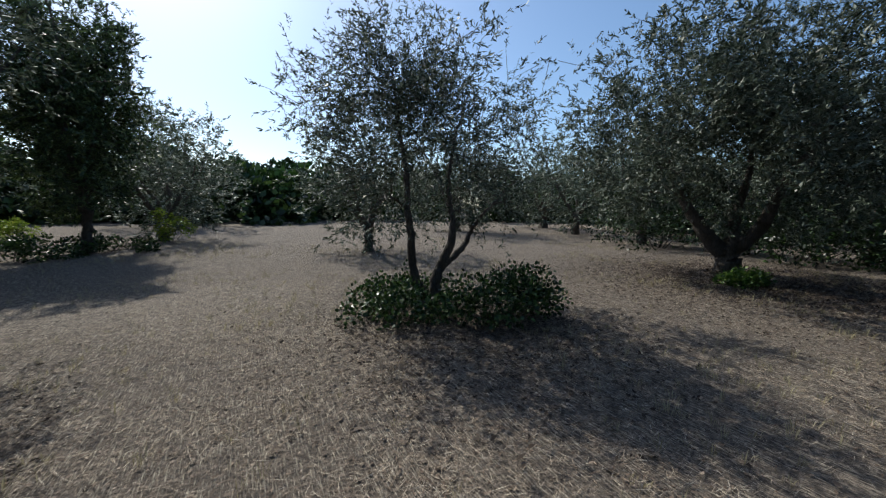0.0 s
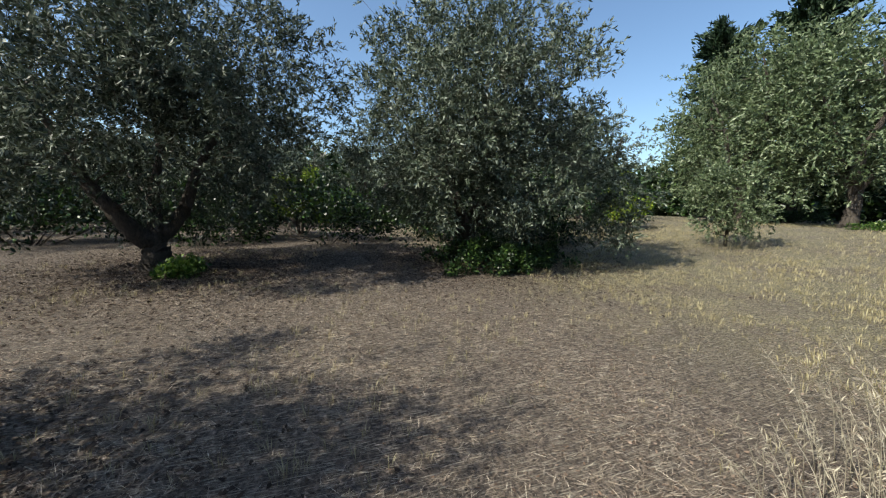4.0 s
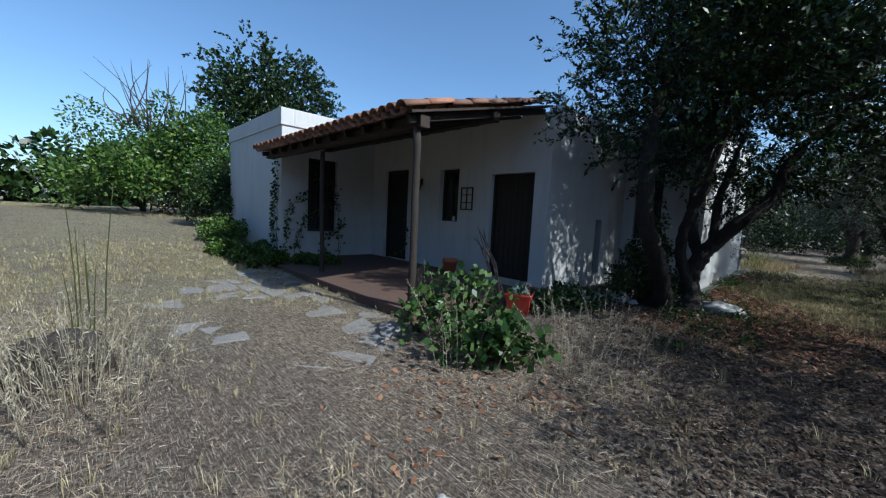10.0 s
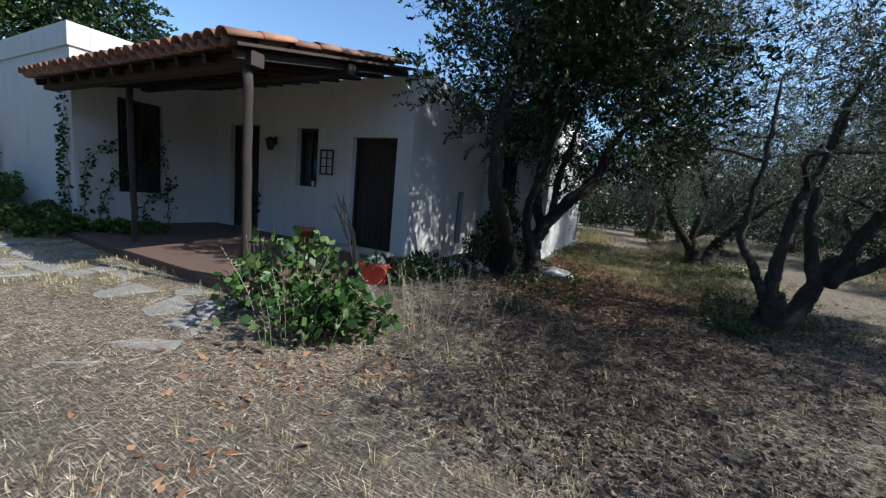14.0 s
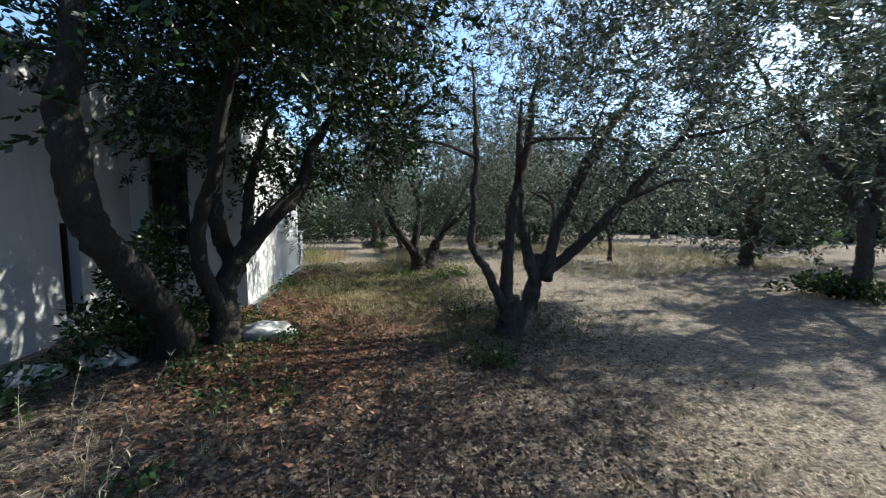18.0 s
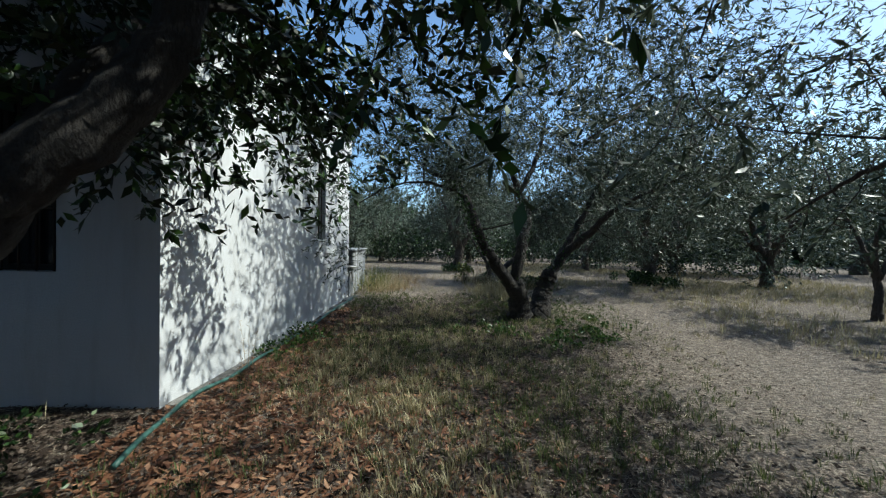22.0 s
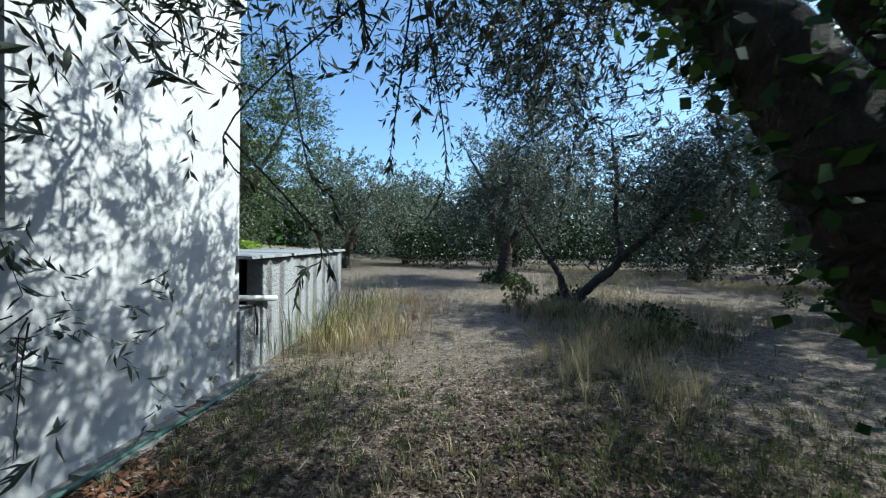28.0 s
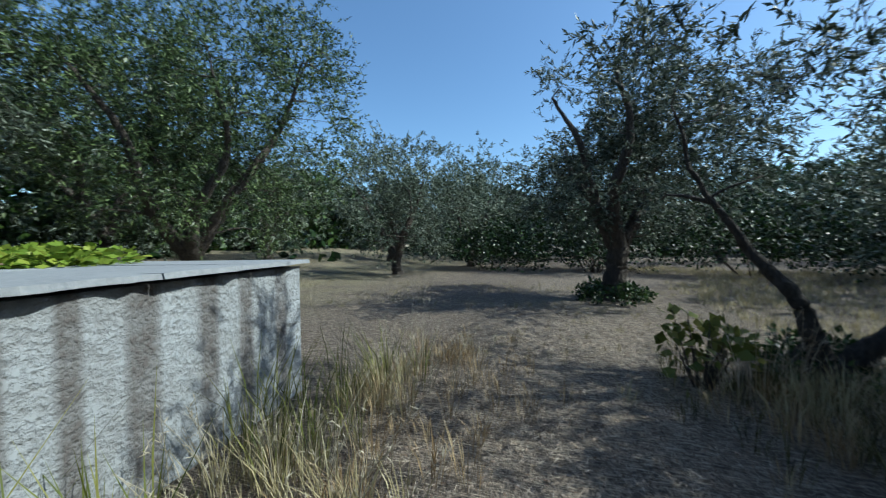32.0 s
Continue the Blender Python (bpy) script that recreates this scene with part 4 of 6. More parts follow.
shrub("yellowing_shrub", "yellow-green sucker shrub round an olive trunk", -2.2, 15.2, (0.6, 0.6, 1.4), 1600, (0.08, 0.04), LIME, 47, 8, 12)
shrub("yellowing_shrub", "yellow-green sucker shrub in the dry field", -5.8, 15.0, (0.5, 0.5, 1.2), 1400, (0.08, 0.04), LIME, 48, 8, 12)

for sx, sy, sr, sh, sd in ((13.2, -3.6, 2.2, 3.2, 141), (13.6, 0.6, 1.8, 2.4, 142), (12.6, -7.6, 2.4, 3.4, 143), (14.2, 4.4, 1.8, 2.2, 144), (13.5, 8.2, 2.0, 2.6, 145), (15.5, -6.0, 2.4, 3.6, 151), (11.9, -5.4, 1.6, 2.0, 152), (-27.5, 7.5, 2.2, 2.8, 146), (-28.5, 3.2, 2.0, 2.9, 147), (-26.5, 11.2, 2.2, 3.0, 148), (-29.5, -0.8, 2.0, 2.6, 149), (-22.5, 13.8, 2.2, 2.6, 150)):
    shrub("dark_scrub", "dense dark scrub between the olive trees", sx, sy, (sr, sr * 1.3, sh), 5200, (0.13, 0.07), OAK, sd, 8, 34, "scrub behind the olives")

# brambles and scrub at the feet of the trees
def bramble(x, y, ext, n, seed, leaf=(0.075, 0.055), mat=SHRUB, label="low dark bramble patch round an olive trunk"):
    return shrub("bramble_patch", label, x, y, ext, n, leaf, mat, seed, 14, 26, "brambles under the olives")


bramble(1.55, 4.0, (0.58, 0.45, 0.5), 1900, 61, (0.06, 0.042))
bramble(2.8, 3.6, (0.75, 0.55, 0.8), 3200, 62, (0.06, 0.042))
bramble(2.0, 4.75, (0.7, 0.4, 0.5), 1400, 74, (0.06, 0.042))
bramble(8.3, 3.3, (0.5, 0.4, 0.35), 1200, 63, mat=BROAD)
bramble(7.9, -2.2, (1.2, 1.5, 0.7), 5200, 64)
bramble(8.2, -3.9, (1.0, 1.0, 0.5), 3200, 65)
bramble(-3.5, 12.6, (1.8, 0.7, 0.5), 2400, 66)
bramble(-17.6, 9.0, (1.5, 0.8, 0.45), 2600, 73)
bramble(-18.1, 4.2, (0.55, 0.5, 0.35), 700, 67)
bramble(-17.5, 3.15, (0.3, 0.3, 0.95), 110, 68, (0.11, 0.09), YELLOWGREEN, "young broad-leaved suckers beside an olive trunk")
bramble(-16.9, 5.1, (0.9, 0.5, 0.3), 600, 76)
bramble(-22.0, 3.0, (0.8, 0.7, 0.4), 1600, 69)
bramble(-6.1, 10.2, (0.9, 0.5, 0.45), 1800, 70)
bramble(-4.4, 11.2, (0.9, 0.5, 0.6), 1500, 75)
bramble(12.5, -22.5, (2.2, 1.2, 0.8), 2600, 71, (0.12, 0.08))
bramble(6.8, -16.2, (1.2, 0.6, 0.35), 1600, 72, mat=BROAD)

# ---- house ----
XF, YS, XD, YL, XW = -4.84, -1.19, -8.27, 0.45, -13.60   # facade, shaded side, dark end wall, long wall, far corner
XA, YA, YB = -2.30, -6.70, -10.90                         # annex front, annex side, back of the house
TOP, LEDGE, TH = 3.63, 3.24, 0.28
house = thing("house", -8, -4, 0, "low white plastered house with a tiled porch", "house")
house.matrix_basis = Matrix.Identity(4)


def wall_x(name, x, y0, y1, z1, holes, sign, label=""):
    """A wall in the plane x (outer face), thickness inwards; holes: (y0, y1, z0, z1)."""
    bm = bmesh.new()
    xi = x - sign * TH
    a, b = min(x, xi), max(x, xi)
    cuts = sorted(holes)
    y = y0
    for h in cuts:
        box(bm, a, b, y, h[0], -0.3, z1)
        if h[2] > -0.29:
            box(bm, a, b, h[0], h[1], -0.3, h[2])
        box(bm, a, b, h[0], h[1], h[3], z1)
        y = h[1]
    box(bm, a, b, y, y1, -0.3, z1)
    bmesh.ops.remove_doubles(bm, verts=bm.verts, dist=0.0005)
    return part(name, bm, PLASTER, house, label)


def wall_y(name, y, x0, x1, z1, holes, sign, label=""):
    bm = bmesh.new()
    yi = y - sign * TH
    a, b = min(y, yi), max(y, yi)
    x = x0
    for h in sorted(holes):
        box(bm, x, h[0], a, b, -0.3, z1)
        if h[2] > -0.29:
            box(bm, h[0], h[1], a, b, -0.3, h[2])
        box(bm, h[0], h[1], a, b, h[3], z1)
        x = h[1]
    box(bm, x, x1, a, b, -0.3, z1)
    bmesh.ops.remove_doubles(bm, verts=bm.verts, dist=0.0005)
    return part(name, bm, PLASTER, house, label)


DOOR = (-2.50, -1.50, 0.14, 2.21)
DOOR2 = (-6.15, -5.15, 0.14, 2.45)
NICHE = (-3.99, -3.39, 1.22, 2.38)
W1 = (-3.72, -2.95, 0.77, 2.58)
SLOT = (-7.15, -6.85, 0.25, 1.42)
W3 = (-0.93, -0.36, 1.05, 2.55)
W2 = (-12.05, -11.66, 1.37, 2.67)
wall_x("wall", XF, YA + 0.002, YS, LEDGE, [DOOR2, NICHE, DOOR], 1)
wall_y("wall", YS, XD + 0.002, XF - TH, 3.42, [SLOT], 1)
wall_x("wall", XD, YS + 0.002, YL, LEDGE, [W3], 1)
wall_y("wall", YL, XW, XD - TH, LEDGE, [W2], 1)
wall_x("wall", XW, YB, YL - TH, LEDGE, [], -1)
wall_x("wall", XA, YB, YA, LEDGE, [], 1)
wall_y("wall", YA, XF, XA - TH, LEDGE, [W1], 1)
wall_y("wall", YB, XW + TH, XA - TH, LEDGE, [], -1)
# proud parapet band and flat roofs
P = 0.035
part("parapet", boxes((XA - TH, XA + P, YB - P, YA + P, LEDGE, TOP), (XF, XA - TH, YA - TH, YA + P, LEDGE, TOP), bevel=0.012), PLASTER, house)
part("parapet", boxes((XW - P, XD + P, YL - TH, YL + P, LEDGE, TOP), (XD - TH, XD + P, YS, YL - TH, LEDGE, TOP), bevel=0.012), PLASTER, house)
part("roof", boxes((XW + 0.02, XD - TH, YB + 0.02, YL - TH, LEDGE - 0.25, LEDGE - 0.05), (XD - TH, XF - TH, YB + 0.02, YS - TH, LEDGE - 0.25, LEDGE - 0.05), (XF - TH, XA - TH, YB + 0.02, YA - TH, LEDGE - 0.25, LEDGE - 0.05)), CONCRETE, house)
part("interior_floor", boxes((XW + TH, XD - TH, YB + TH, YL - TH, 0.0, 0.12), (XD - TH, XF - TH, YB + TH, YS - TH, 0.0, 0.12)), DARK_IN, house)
# added dividing walls, unseen, close off the rooms behind the openings
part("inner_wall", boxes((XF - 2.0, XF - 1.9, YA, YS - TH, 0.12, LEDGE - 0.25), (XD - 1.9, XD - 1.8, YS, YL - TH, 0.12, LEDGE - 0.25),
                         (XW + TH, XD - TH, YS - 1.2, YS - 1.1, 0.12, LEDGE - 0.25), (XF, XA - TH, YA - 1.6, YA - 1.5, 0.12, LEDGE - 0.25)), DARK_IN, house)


def plank_door(y0, y1, z0, z1):
    door = part("door", boxes((XF - 0.2, XF - 0.16, y0 + 0.05, y1 - 0.05, z0, z1 - 0.05)), WOOD_DARK, house, "dark brown plank door, closed")
    part("door_frame", boxes((XF - 0.21, XF - 0.10, y0 + 0.001, y0 + 0.055, z0, z1 - 0.002), (XF - 0.21, XF - 0.10, y1 - 0.055, y1 - 0.001, z0, z1 - 0.002),
                             (XF - 0.209, XF - 0.101, y0 + 0.055, y1 - 0.055, z1 - 0.06, z1 - 0.001), bevel=0.006), WOOD_DARK, house)
    n = 7
    w = (y1 - y0 - 0.12) / n
    for i in range(n):
        part("plank", boxes((XF - 0.161, XF - 0.14, y0 + 0.06 + i * w + 0.004, y0 + 0.06 + (i + 1) * w - 0.004, z0 + 0.01, z1 - 0.065), bevel=0.003), WOOD_DARK, door)
    part("handle", boxes((XF - 0.142, XF - 0.10, y0 + 0.14, y0 + 0.17, 1.05, 1.18), bevel=0.006), IRON, door, "small black iron handle")


plank_door(*DOOR)
plank_door(*DOOR2)


def window_in(axis, plane, a0, a1, z0, z1, bars=True, shutter=False):
    """A dark framed window set back in its opening."""
    def b(c0, c1, d0, d1, e0, e1):
        return (d0, d1, c0, c1, e0, e1) if axis == "x" else (c0, c1, d0, d1, e0, e1)
    back, front = plane - 0.18, plane - 0.12
    mid = (a0 + a1) / 2
    win = part("window", boxes(b(a0 + 0.03, a1 - 0.03, back + 0.02, back + 0.026, z0 + 0.03, z1 - 0.03)), GLASS, house, "dark dusty window pane set deep in the wall")
    part("frame", boxes(b(a0 + 0.001, a0 + 0.05, back, front, z0 + 0.001, z1 - 0.001), b(a1 - 0.05, a1 - 0.001, back, front, z0 + 0.001, z1 - 0.001), b(a0 + 0.05, a1 - 0.05, back, front, z0 + 0.001, z0 + 0.05),
                        b(a0 + 0.05, a1 - 0.05, back, front, z1 - 0.05, z1 - 0.001), b(mid - 0.02, mid + 0.02, back + 0.005, front - 0.005, z0 + 0.05, z1 - 0.05), bevel=0.004), WOOD_DARK, win)
    if bars:
        n = max(2, int((a1 - a0) / 0.13))
        for i in range(n):
            y = a0 + (a1 - a0) * (i + 0.5) / n
            part("bar", boxes(b(y - 0.007, y + 0.007, plane - 0.06, plane - 0.046, z0, z1)), IRON, win)
        for z in (z0 + (z1 - z0) * 0.33, z0 + (z1 - z0) * 0.67):
            part("bar", boxes(b(a0, a1, plane - 0.064, plane - 0.05, z - 0.006, z + 0.006)), IRON, win)
    return win


GLASS, gt, gb = material("dark_window_glass", 0.08)
gb.inputs["Base Color"].default_value = (0.015, 0.017, 0.02, 1)
window_in("x", XF, *NICHE, bars=False)
window_in("y", YA, *W1)
window_in("y", YS, *SLOT, bars=False)
window_in("x", XD, *W3)
window_in("y", YL, *W2)

# porch: floor, posts, beams, rafters, tiles
part("porch_floor", boxes((XF, -1.85, YA, YS, -0.2, 0.14), bevel=0.02), TERRA, house, "cracked terracotta porch floor under fallen earth")
part("doorstep", boxes((XF, XF + 0.35, -2.62, -1.38, 0.12, 0.2), bevel=0.015), CONCRETE, house)
EX, EZ, RX, RZ = -1.70, 2.56, XF, 3.36
RY0, RY1 = -6.66, -1.25
slope = math.atan2(RZ - EZ, EX - RX)


def along_roof(x):
    return EZ + (EX - x) * math.tan(slope)


def log(parent, name, pts, r, mat, label="", wob=0.006):
    rng = np.random.default_rng(int(abs(pts[0][0] * 311 + pts[0][1] * 97)))
    c = np.array(pts, float)
    n = 12
    p = np.array([c[0] + (c[1] - c[0]) * u for u in np.linspace(0, 1, n)]) + rng.normal(0, wob, (n, 3))
    v, f = tube_arrays(p, r * (1 + rng.normal(0, 0.05, n)), 10)
    return part(name, solid(name, v, f, mat, True), mat, parent, label)


log(house, "post", [(-2.26, -4.46, -0.05), (-2.22, -4.46, 2.42)], 0.042, WOOD_POST, "slim weathered wooden porch post")
log(house, "post", [(-1.98, -1.38, -0.05), (-1.98, -1.40, 2.42)], 0.05, WOOD_POST, "gnarled wooden corner post of the porch")
part("beam", boxes((-2.08, -1.93, RY0 + 0.05, RY1 - 0.04, 2.40, 2.545), bevel=0.01), SOFFIT, house, "reddish eave beam on the posts")
part("beam", boxes((-3.45, -3.31, RY0 + 0.02, RY1 - 0.04, along_roof(-3.38) - 0.22, along_roof(-3.38) - 0.09), bevel=0.01), WOOD_DARK, house)
porch_roof = part("porch_roof", boxes((0, math.hypot(EX - RX, RZ - EZ) - 0.03, RY0 + 0.01, RY1 - 0.01, -0.035, -0.005)), SOFFIT, house, "boarded porch roof under clay tiles")
porch_roof.matrix_basis = Matrix.Translation((EX - 0.06, 0, EZ - 0.0)) @ Matrix.Rotation(math.pi, 4, "Z") @ Matrix.Rotation(-slope, 4, "Y") @ Matrix.Scale(-1, 4, (0, 1, 0))
for i in range(11):
    y = RY0 + 0.15 + i * (RY1 - RY0 - 0.3) / 10
    r = part("rafter", boxes((0, 3.1, -0.035, 0.035, -0.13, -0.038), bevel=0.005), WOOD_DARK, house)
    r.matrix_basis = Matrix.Translation((EX - 0.1, y, EZ)) @ Matrix.Rotation(math.pi, 4, "Z") @ Matrix.Rotation(-slope, 4, "Y")


def tile_mesh(flip):
    """A half-round clay tile, wider at one end, with thickness."""
    n, L, t = 8, 0.44, 0.012
    v, f = [], []
    for k, (x, r) in enumerate(((0.0, 0.105), (L, 0.085))):
        for rr in (r, r - t):
            for i in range(n + 1):
                a = math.pi * i / n
                v.append((x, math.cos(a) * rr, (math.sin(a) * rr * 0.85) * (-1 if flip else 1)))
    m = n + 1
    for i in range(n):
        f += [(i, i + 1, 2 * m + i + 1, 2 * m + i), (m + i, 3 * m + i, 3 * m + i + 1, m + i + 1), (i, m + i, m + i + 1, i + 1), (2 * m + i, 2 * m + i + 1, 3 * m + i + 1, 3 * m + i)]
    f += [(0, 2 * m, 3 * m, m), (n, m + n, 3 * m + n, 2 * m + n)]
    me = solid("tile", v, f, TILE, True)
    return me


def tile_material():
    m, t, b = material("clay_tiles", 0.85)
    info = t.nodes.new("ShaderNodeObjectInfo")
    ramp = t.nodes.new("ShaderNodeValToRGB")
    e = ramp.color_ramp.elements
    e[0].color, e[1].color = (0.15, 0.065, 0.04, 1), (0.33, 0.15, 0.09, 1)
    t.links.new(info.outputs["Random"], ramp.inputs["Fac"])
    v = coords(t, (1, 1, 1), "World")
    moss = noise_fac(t, v, 6.0, 5.0, 0.7, 0.48, 0.7)
    col = mix(t, moss, ramp.outputs["Color"], (0.13, 0.10, 0.075))
    t.links.new(col, b.inputs["Base Color"])
    bump(t, b, noise_fac(t, v, 60.0), 0.4, 0.004)
    return m


TILE = tile_material()
cover, pan = tile_mesh(False), tile_mesh(True)
trng = random.Random(5)
for i in range(27):
    y = RY0 + 0.1 + i * (RY1 - RY0 - 0.2) / 26
    for k in range(8):
        for me, dz, dy in ((cover, 0.075, 0.0), (pan, 0.085, 0.1)):
            if me is pan and (i == 26 or k > 4):
                continue
            ob = part("tile", me, TILE, porch_roof)
            u = -0.02 + k * 0.395
            m = Matrix.Translation((EX, y + dy + trng.uniform(-0.006, 0.006), EZ)) @ Matrix.Rotation(math.pi, 4, "Z") @ Matrix.Rotation(-slope, 4, "Y") @ \
                Matrix.Translation((u + trng.uniform(-0.012, 0.012), 0, dz - 0.055 + 0.012 * (k % 2))) @ Matrix.Rotation(radians(trng.uniform(-1.5, 1.5) - 2), 4, "Y") @ Matrix.Rotation(radians(trng.uniform(-2, 2)), 4, "Z")
            ob.matrix_parent_inverse = porch_roof.matrix_basis.inverted()
            ob.matrix_basis = m

# wall lantern, iron grille, candle, cable
lan = thing("wall_lantern", XF, -4.62, 1.95, "small black iron lantern on the porch wall", "lantern")
part("bracket", boxes((0.0, 0.16, -0.012, 0.012, 0.16, 0.19), (0.0, 0.02, -0.03, 0.03, 0.08, 0.24), bevel=0.003), IRON, lan)
bm = bmesh.new()
bmesh.ops.create_cone(bm, cap_ends=True, segments=6, radius1=0.055, radius2=0.10, depth=0.2, matrix=Matrix.Translation((0.13, 0, 0.05)))
part("body", bm, IRON, lan)
bm = bmesh.new()
bmesh.ops.create_cone(bm, cap_ends=True, segments=6, radius1=0.13, radius2=0.02, depth=0.07, matrix=Matrix.Translation((0.13, 0, 0.185)))
part("cap", bm, IRON, lan)

gr = thing("wall_grille", XF + 0.012, -3.12, 1.72, "small black iron grille hung on the wall", "grille")
part("frame", boxes((0, 0.02, -0.17, -0.145, -0.24, 0.24), (0, 0.02, 0.145, 0.17, -0.24, 0.24), (0, 0.02, -0.145, 0.145, 0.215, 0.24), (0, 0.02, -0.145, 0.145, -0.24, -0.215), bevel=0.002), IRON, gr)
part("bar", boxes((0.004, 0.018, -0.01, 0.01, -0.215, 0.215)), IRON, gr)
for z in (-0.08, 0.08):
    part("bar", boxes((0.006, 0.02, -0.145, 0.145, z - 0.009, z + 0.009)), IRON, gr)

candle = thing("candle", XF - 0.06, -3.55, 1.22, "short white candle in a holder on the window sill", "candle")
bm = bmesh.new()
bmesh.ops.create_cone(bm, cap_ends=True, segments=16, radius1=0.03, radius2=0.026, depth=0.11, matrix=Matrix.Translation((0, 0, 0.065)))
part("wax", bm, PVC, candle)
bm = bmesh.new()
bmesh.ops.create_cone(bm, cap_ends=True, segments=16, radius1=0.05, radius2=0.04, depth=0.014, matrix=Matrix.Translation((0, 0, 0.007)))
part("holder", bm, IRON, candle)


def lathe(profile, seg=28):
    """A pot: profile of (radius, height) from the outer foot over the rim to the inner floor."""
    v, f = [], []
    for r, z in profile:
        for i in range(seg):
            a = 2 * math.pi * i / seg
            v.append((math.cos(a) * r, math.sin(a) * r, z))
    for k in range(len(profile) - 1):
        for i in range(seg):
            j = (i + 1) % seg
            f.append((k * seg + i, k * seg + j, (k + 1) * seg + j, (k + 1) * seg + i))
    f.append(tuple(range(seg))[::-1])
    f.append(tuple((len(profile) - 1) * seg + i for i in range(seg)))
    return v, f


def pot(x, y, z, r, h, mat, label):
    ob = thing("flower_pot", x, y, z, label, "pot")
    v, f = lathe([(r * 0.68, 0), (r * 0.72, 0.01), (r * 0.93, h * 0.78), (r * 1.06, h * 0.79), (r * 1.08, h * 0.98), (r * 1.03, h), (r * 0.94, h * 0.98), (r * 0.88, h * 0.82)])
    part("pot", solid("pot", v, f, mat, True), mat, ob)
    bm = bmesh.new()
    bmesh.ops.create_cone(bm, cap_ends=True, segments=24, radius1=r * 0.86, radius2=r * 0.88, depth=0.03, matrix=Matrix.Translation((0, 0, h * 0.82)))
    part("soil", bm, GROUND, ob)
    return ob


pot(-4.25, -2.95, 0.14, 0.15, 0.34, ORANGEPOT, "orange terracotta pot with a dark rim by the door")
planter = thing("planter", -3.5, -0.74, gz(-3.5, -0.74), "red square plastic planter holding a white bowl", "planter", rz=24)
tub = bmesh.new()
outer = [[tub.verts.new((sx * w, sy * w * 0.72, z)) for sx, sy in ((-1, -1), (1, -1), (1, 1), (-1, 1))] for w, z in ((0.19, 0.0), (0.235, 0.25), (0.255, 0.252), (0.26, 0.29), (0.235, 0.292), (0.225, 0.2))]
for lo, hi in zip(outer, outer[1:]):
    for i in range(4):
        tub.faces.new((lo[i], lo[(i + 1) % 4], hi[(i + 1) % 4], hi[i]))
tub.faces.new(outer[0][::-1])
tub.faces.new(outer[-1])
bmesh.ops.bevel(tub, geom=list(tub.edges), offset=0.006, segments=2, affect="EDGES")
part("tub", tub, REDPOT, planter)
v, f = lathe([(0.05, 0.0), (0.09, 0.02), (0.14, 0.08), (0.155, 0.14), (0.145, 0.145), (0.13, 0.09), (0.08, 0.035)])
bowl = part("bowl", solid("bowl", v, f, WHITEWARE, True), WHITEWARE, planter, "upturned white enamel bowl")
bowl.matrix_basis = pose(-0.03, 0.0, 0.37, 168, 0, 0)
prng = np.random.default_rng(77)
part("plant", quads_mesh("plant", bush_leaves(prng, [(0.14, 0, 0.28, 0.09), (0.17, -0.05, 0.3, 0.08), (-0.15, 0.07, 0.27, 0.07)], 90, (0.09, 0.06)), MALLOW), MALLOW, planter, "few green leaves at the rim")
bundle = thing("stick_bundle", -4.1, -1.75, 0.14, "bundle of dry sticks leaning against the doorway", "sticks")
srng = np.random.default_rng(78)
for i in range(9):
    t = Tubes()
    b0 = srng.normal(0, 0.06, 2)
    t.add([(0.55 + b0[0], 0.65 + b0[1], -0.1), (0.2 + srng.normal(0, 0.04), 0.1 + srng.normal(0, 0.1), 0.45), (-0.15 + srng.normal(0, 0.08), -0.45 + srng.normal(0, 0.12), 0.85 + srng.normal(0, 0.1))], [0.012, 0.010, 0.006], 6)
    part("stick", t.mesh("stick", STICK), STICK, bundle)

# ivy on the annex walls: stems and leaves hugging the faces
def wall_ivy(x, y, tracks, n, seed, normal, label):
    rng = np.random.default_rng(seed)
    ob = thing("wall_ivy", x, y, 0, label, "ivy")
    stem = Tubes()
    pos = []
    nv = np.array(normal, float)
    for tr in tracks:
        p = smooth_path([(*q, 0.01) for q in tr], 40)[:, :3]
        p += rng.normal(0, 0.012, p.shape)
        p += nv * 0.025
        stem.add(p, np.linspace(0.012, 0.004, len(p)), 5)
        k = rng.integers(0, len(p), n)
        pos.append(p[k] + rng.normal(0, 0.055, (n, 3)) * (1 - np.abs(nv)) + nv * rng.uniform(0.01, 0.06, (n, 1)))
    pos = np.concatenate(pos)
    d = rng.normal(0, 0.6, pos.shape) + nv * 0.5 + np.array([0, 0, -0.3])
    part("stems", stem.mesh("stems", STICK), STICK, ob)
    part("leaves", quads_mesh("leaves", leaves(rng, pos, d, 0.075, 0.07, 0.3), IVY), IVY, ob)


wall_ivy(XA, YA, [[(0, -0.15, 0), (0, -0.2, 0.8), (0, -0.12, 1.7), (0, -0.25, 2.5)], [(0, -0.35, 0), (0, -0.38, 0.9), (0, -0.3, 1.9)]], 130, 81, (1, 0, 0), "ivy climbing the front of the white annex")
wall_ivy(XA, YA, [[(-0.3, 0, 0.1), (-0.45, 0, 0.8), (-0.7, 0, 1.2), (-1.3, 0, 1.5)], [(-0.1, 0, 0.1), (-0.15, 0, 1.2), (-0.55, 0, 1.7)], [(-1.5, 0, 0.1), (-1.45, 0, 1.2), (-1.3, 0, 1.9), (-0.8, 0, 2.1)], [(-1.0, 0, 0.1), (-1.1, 0, 0.6), (-1.6, 0, 1.0)]], 110, 82, (0, 1, 0), "ivy trailing over the porch side wall and window")
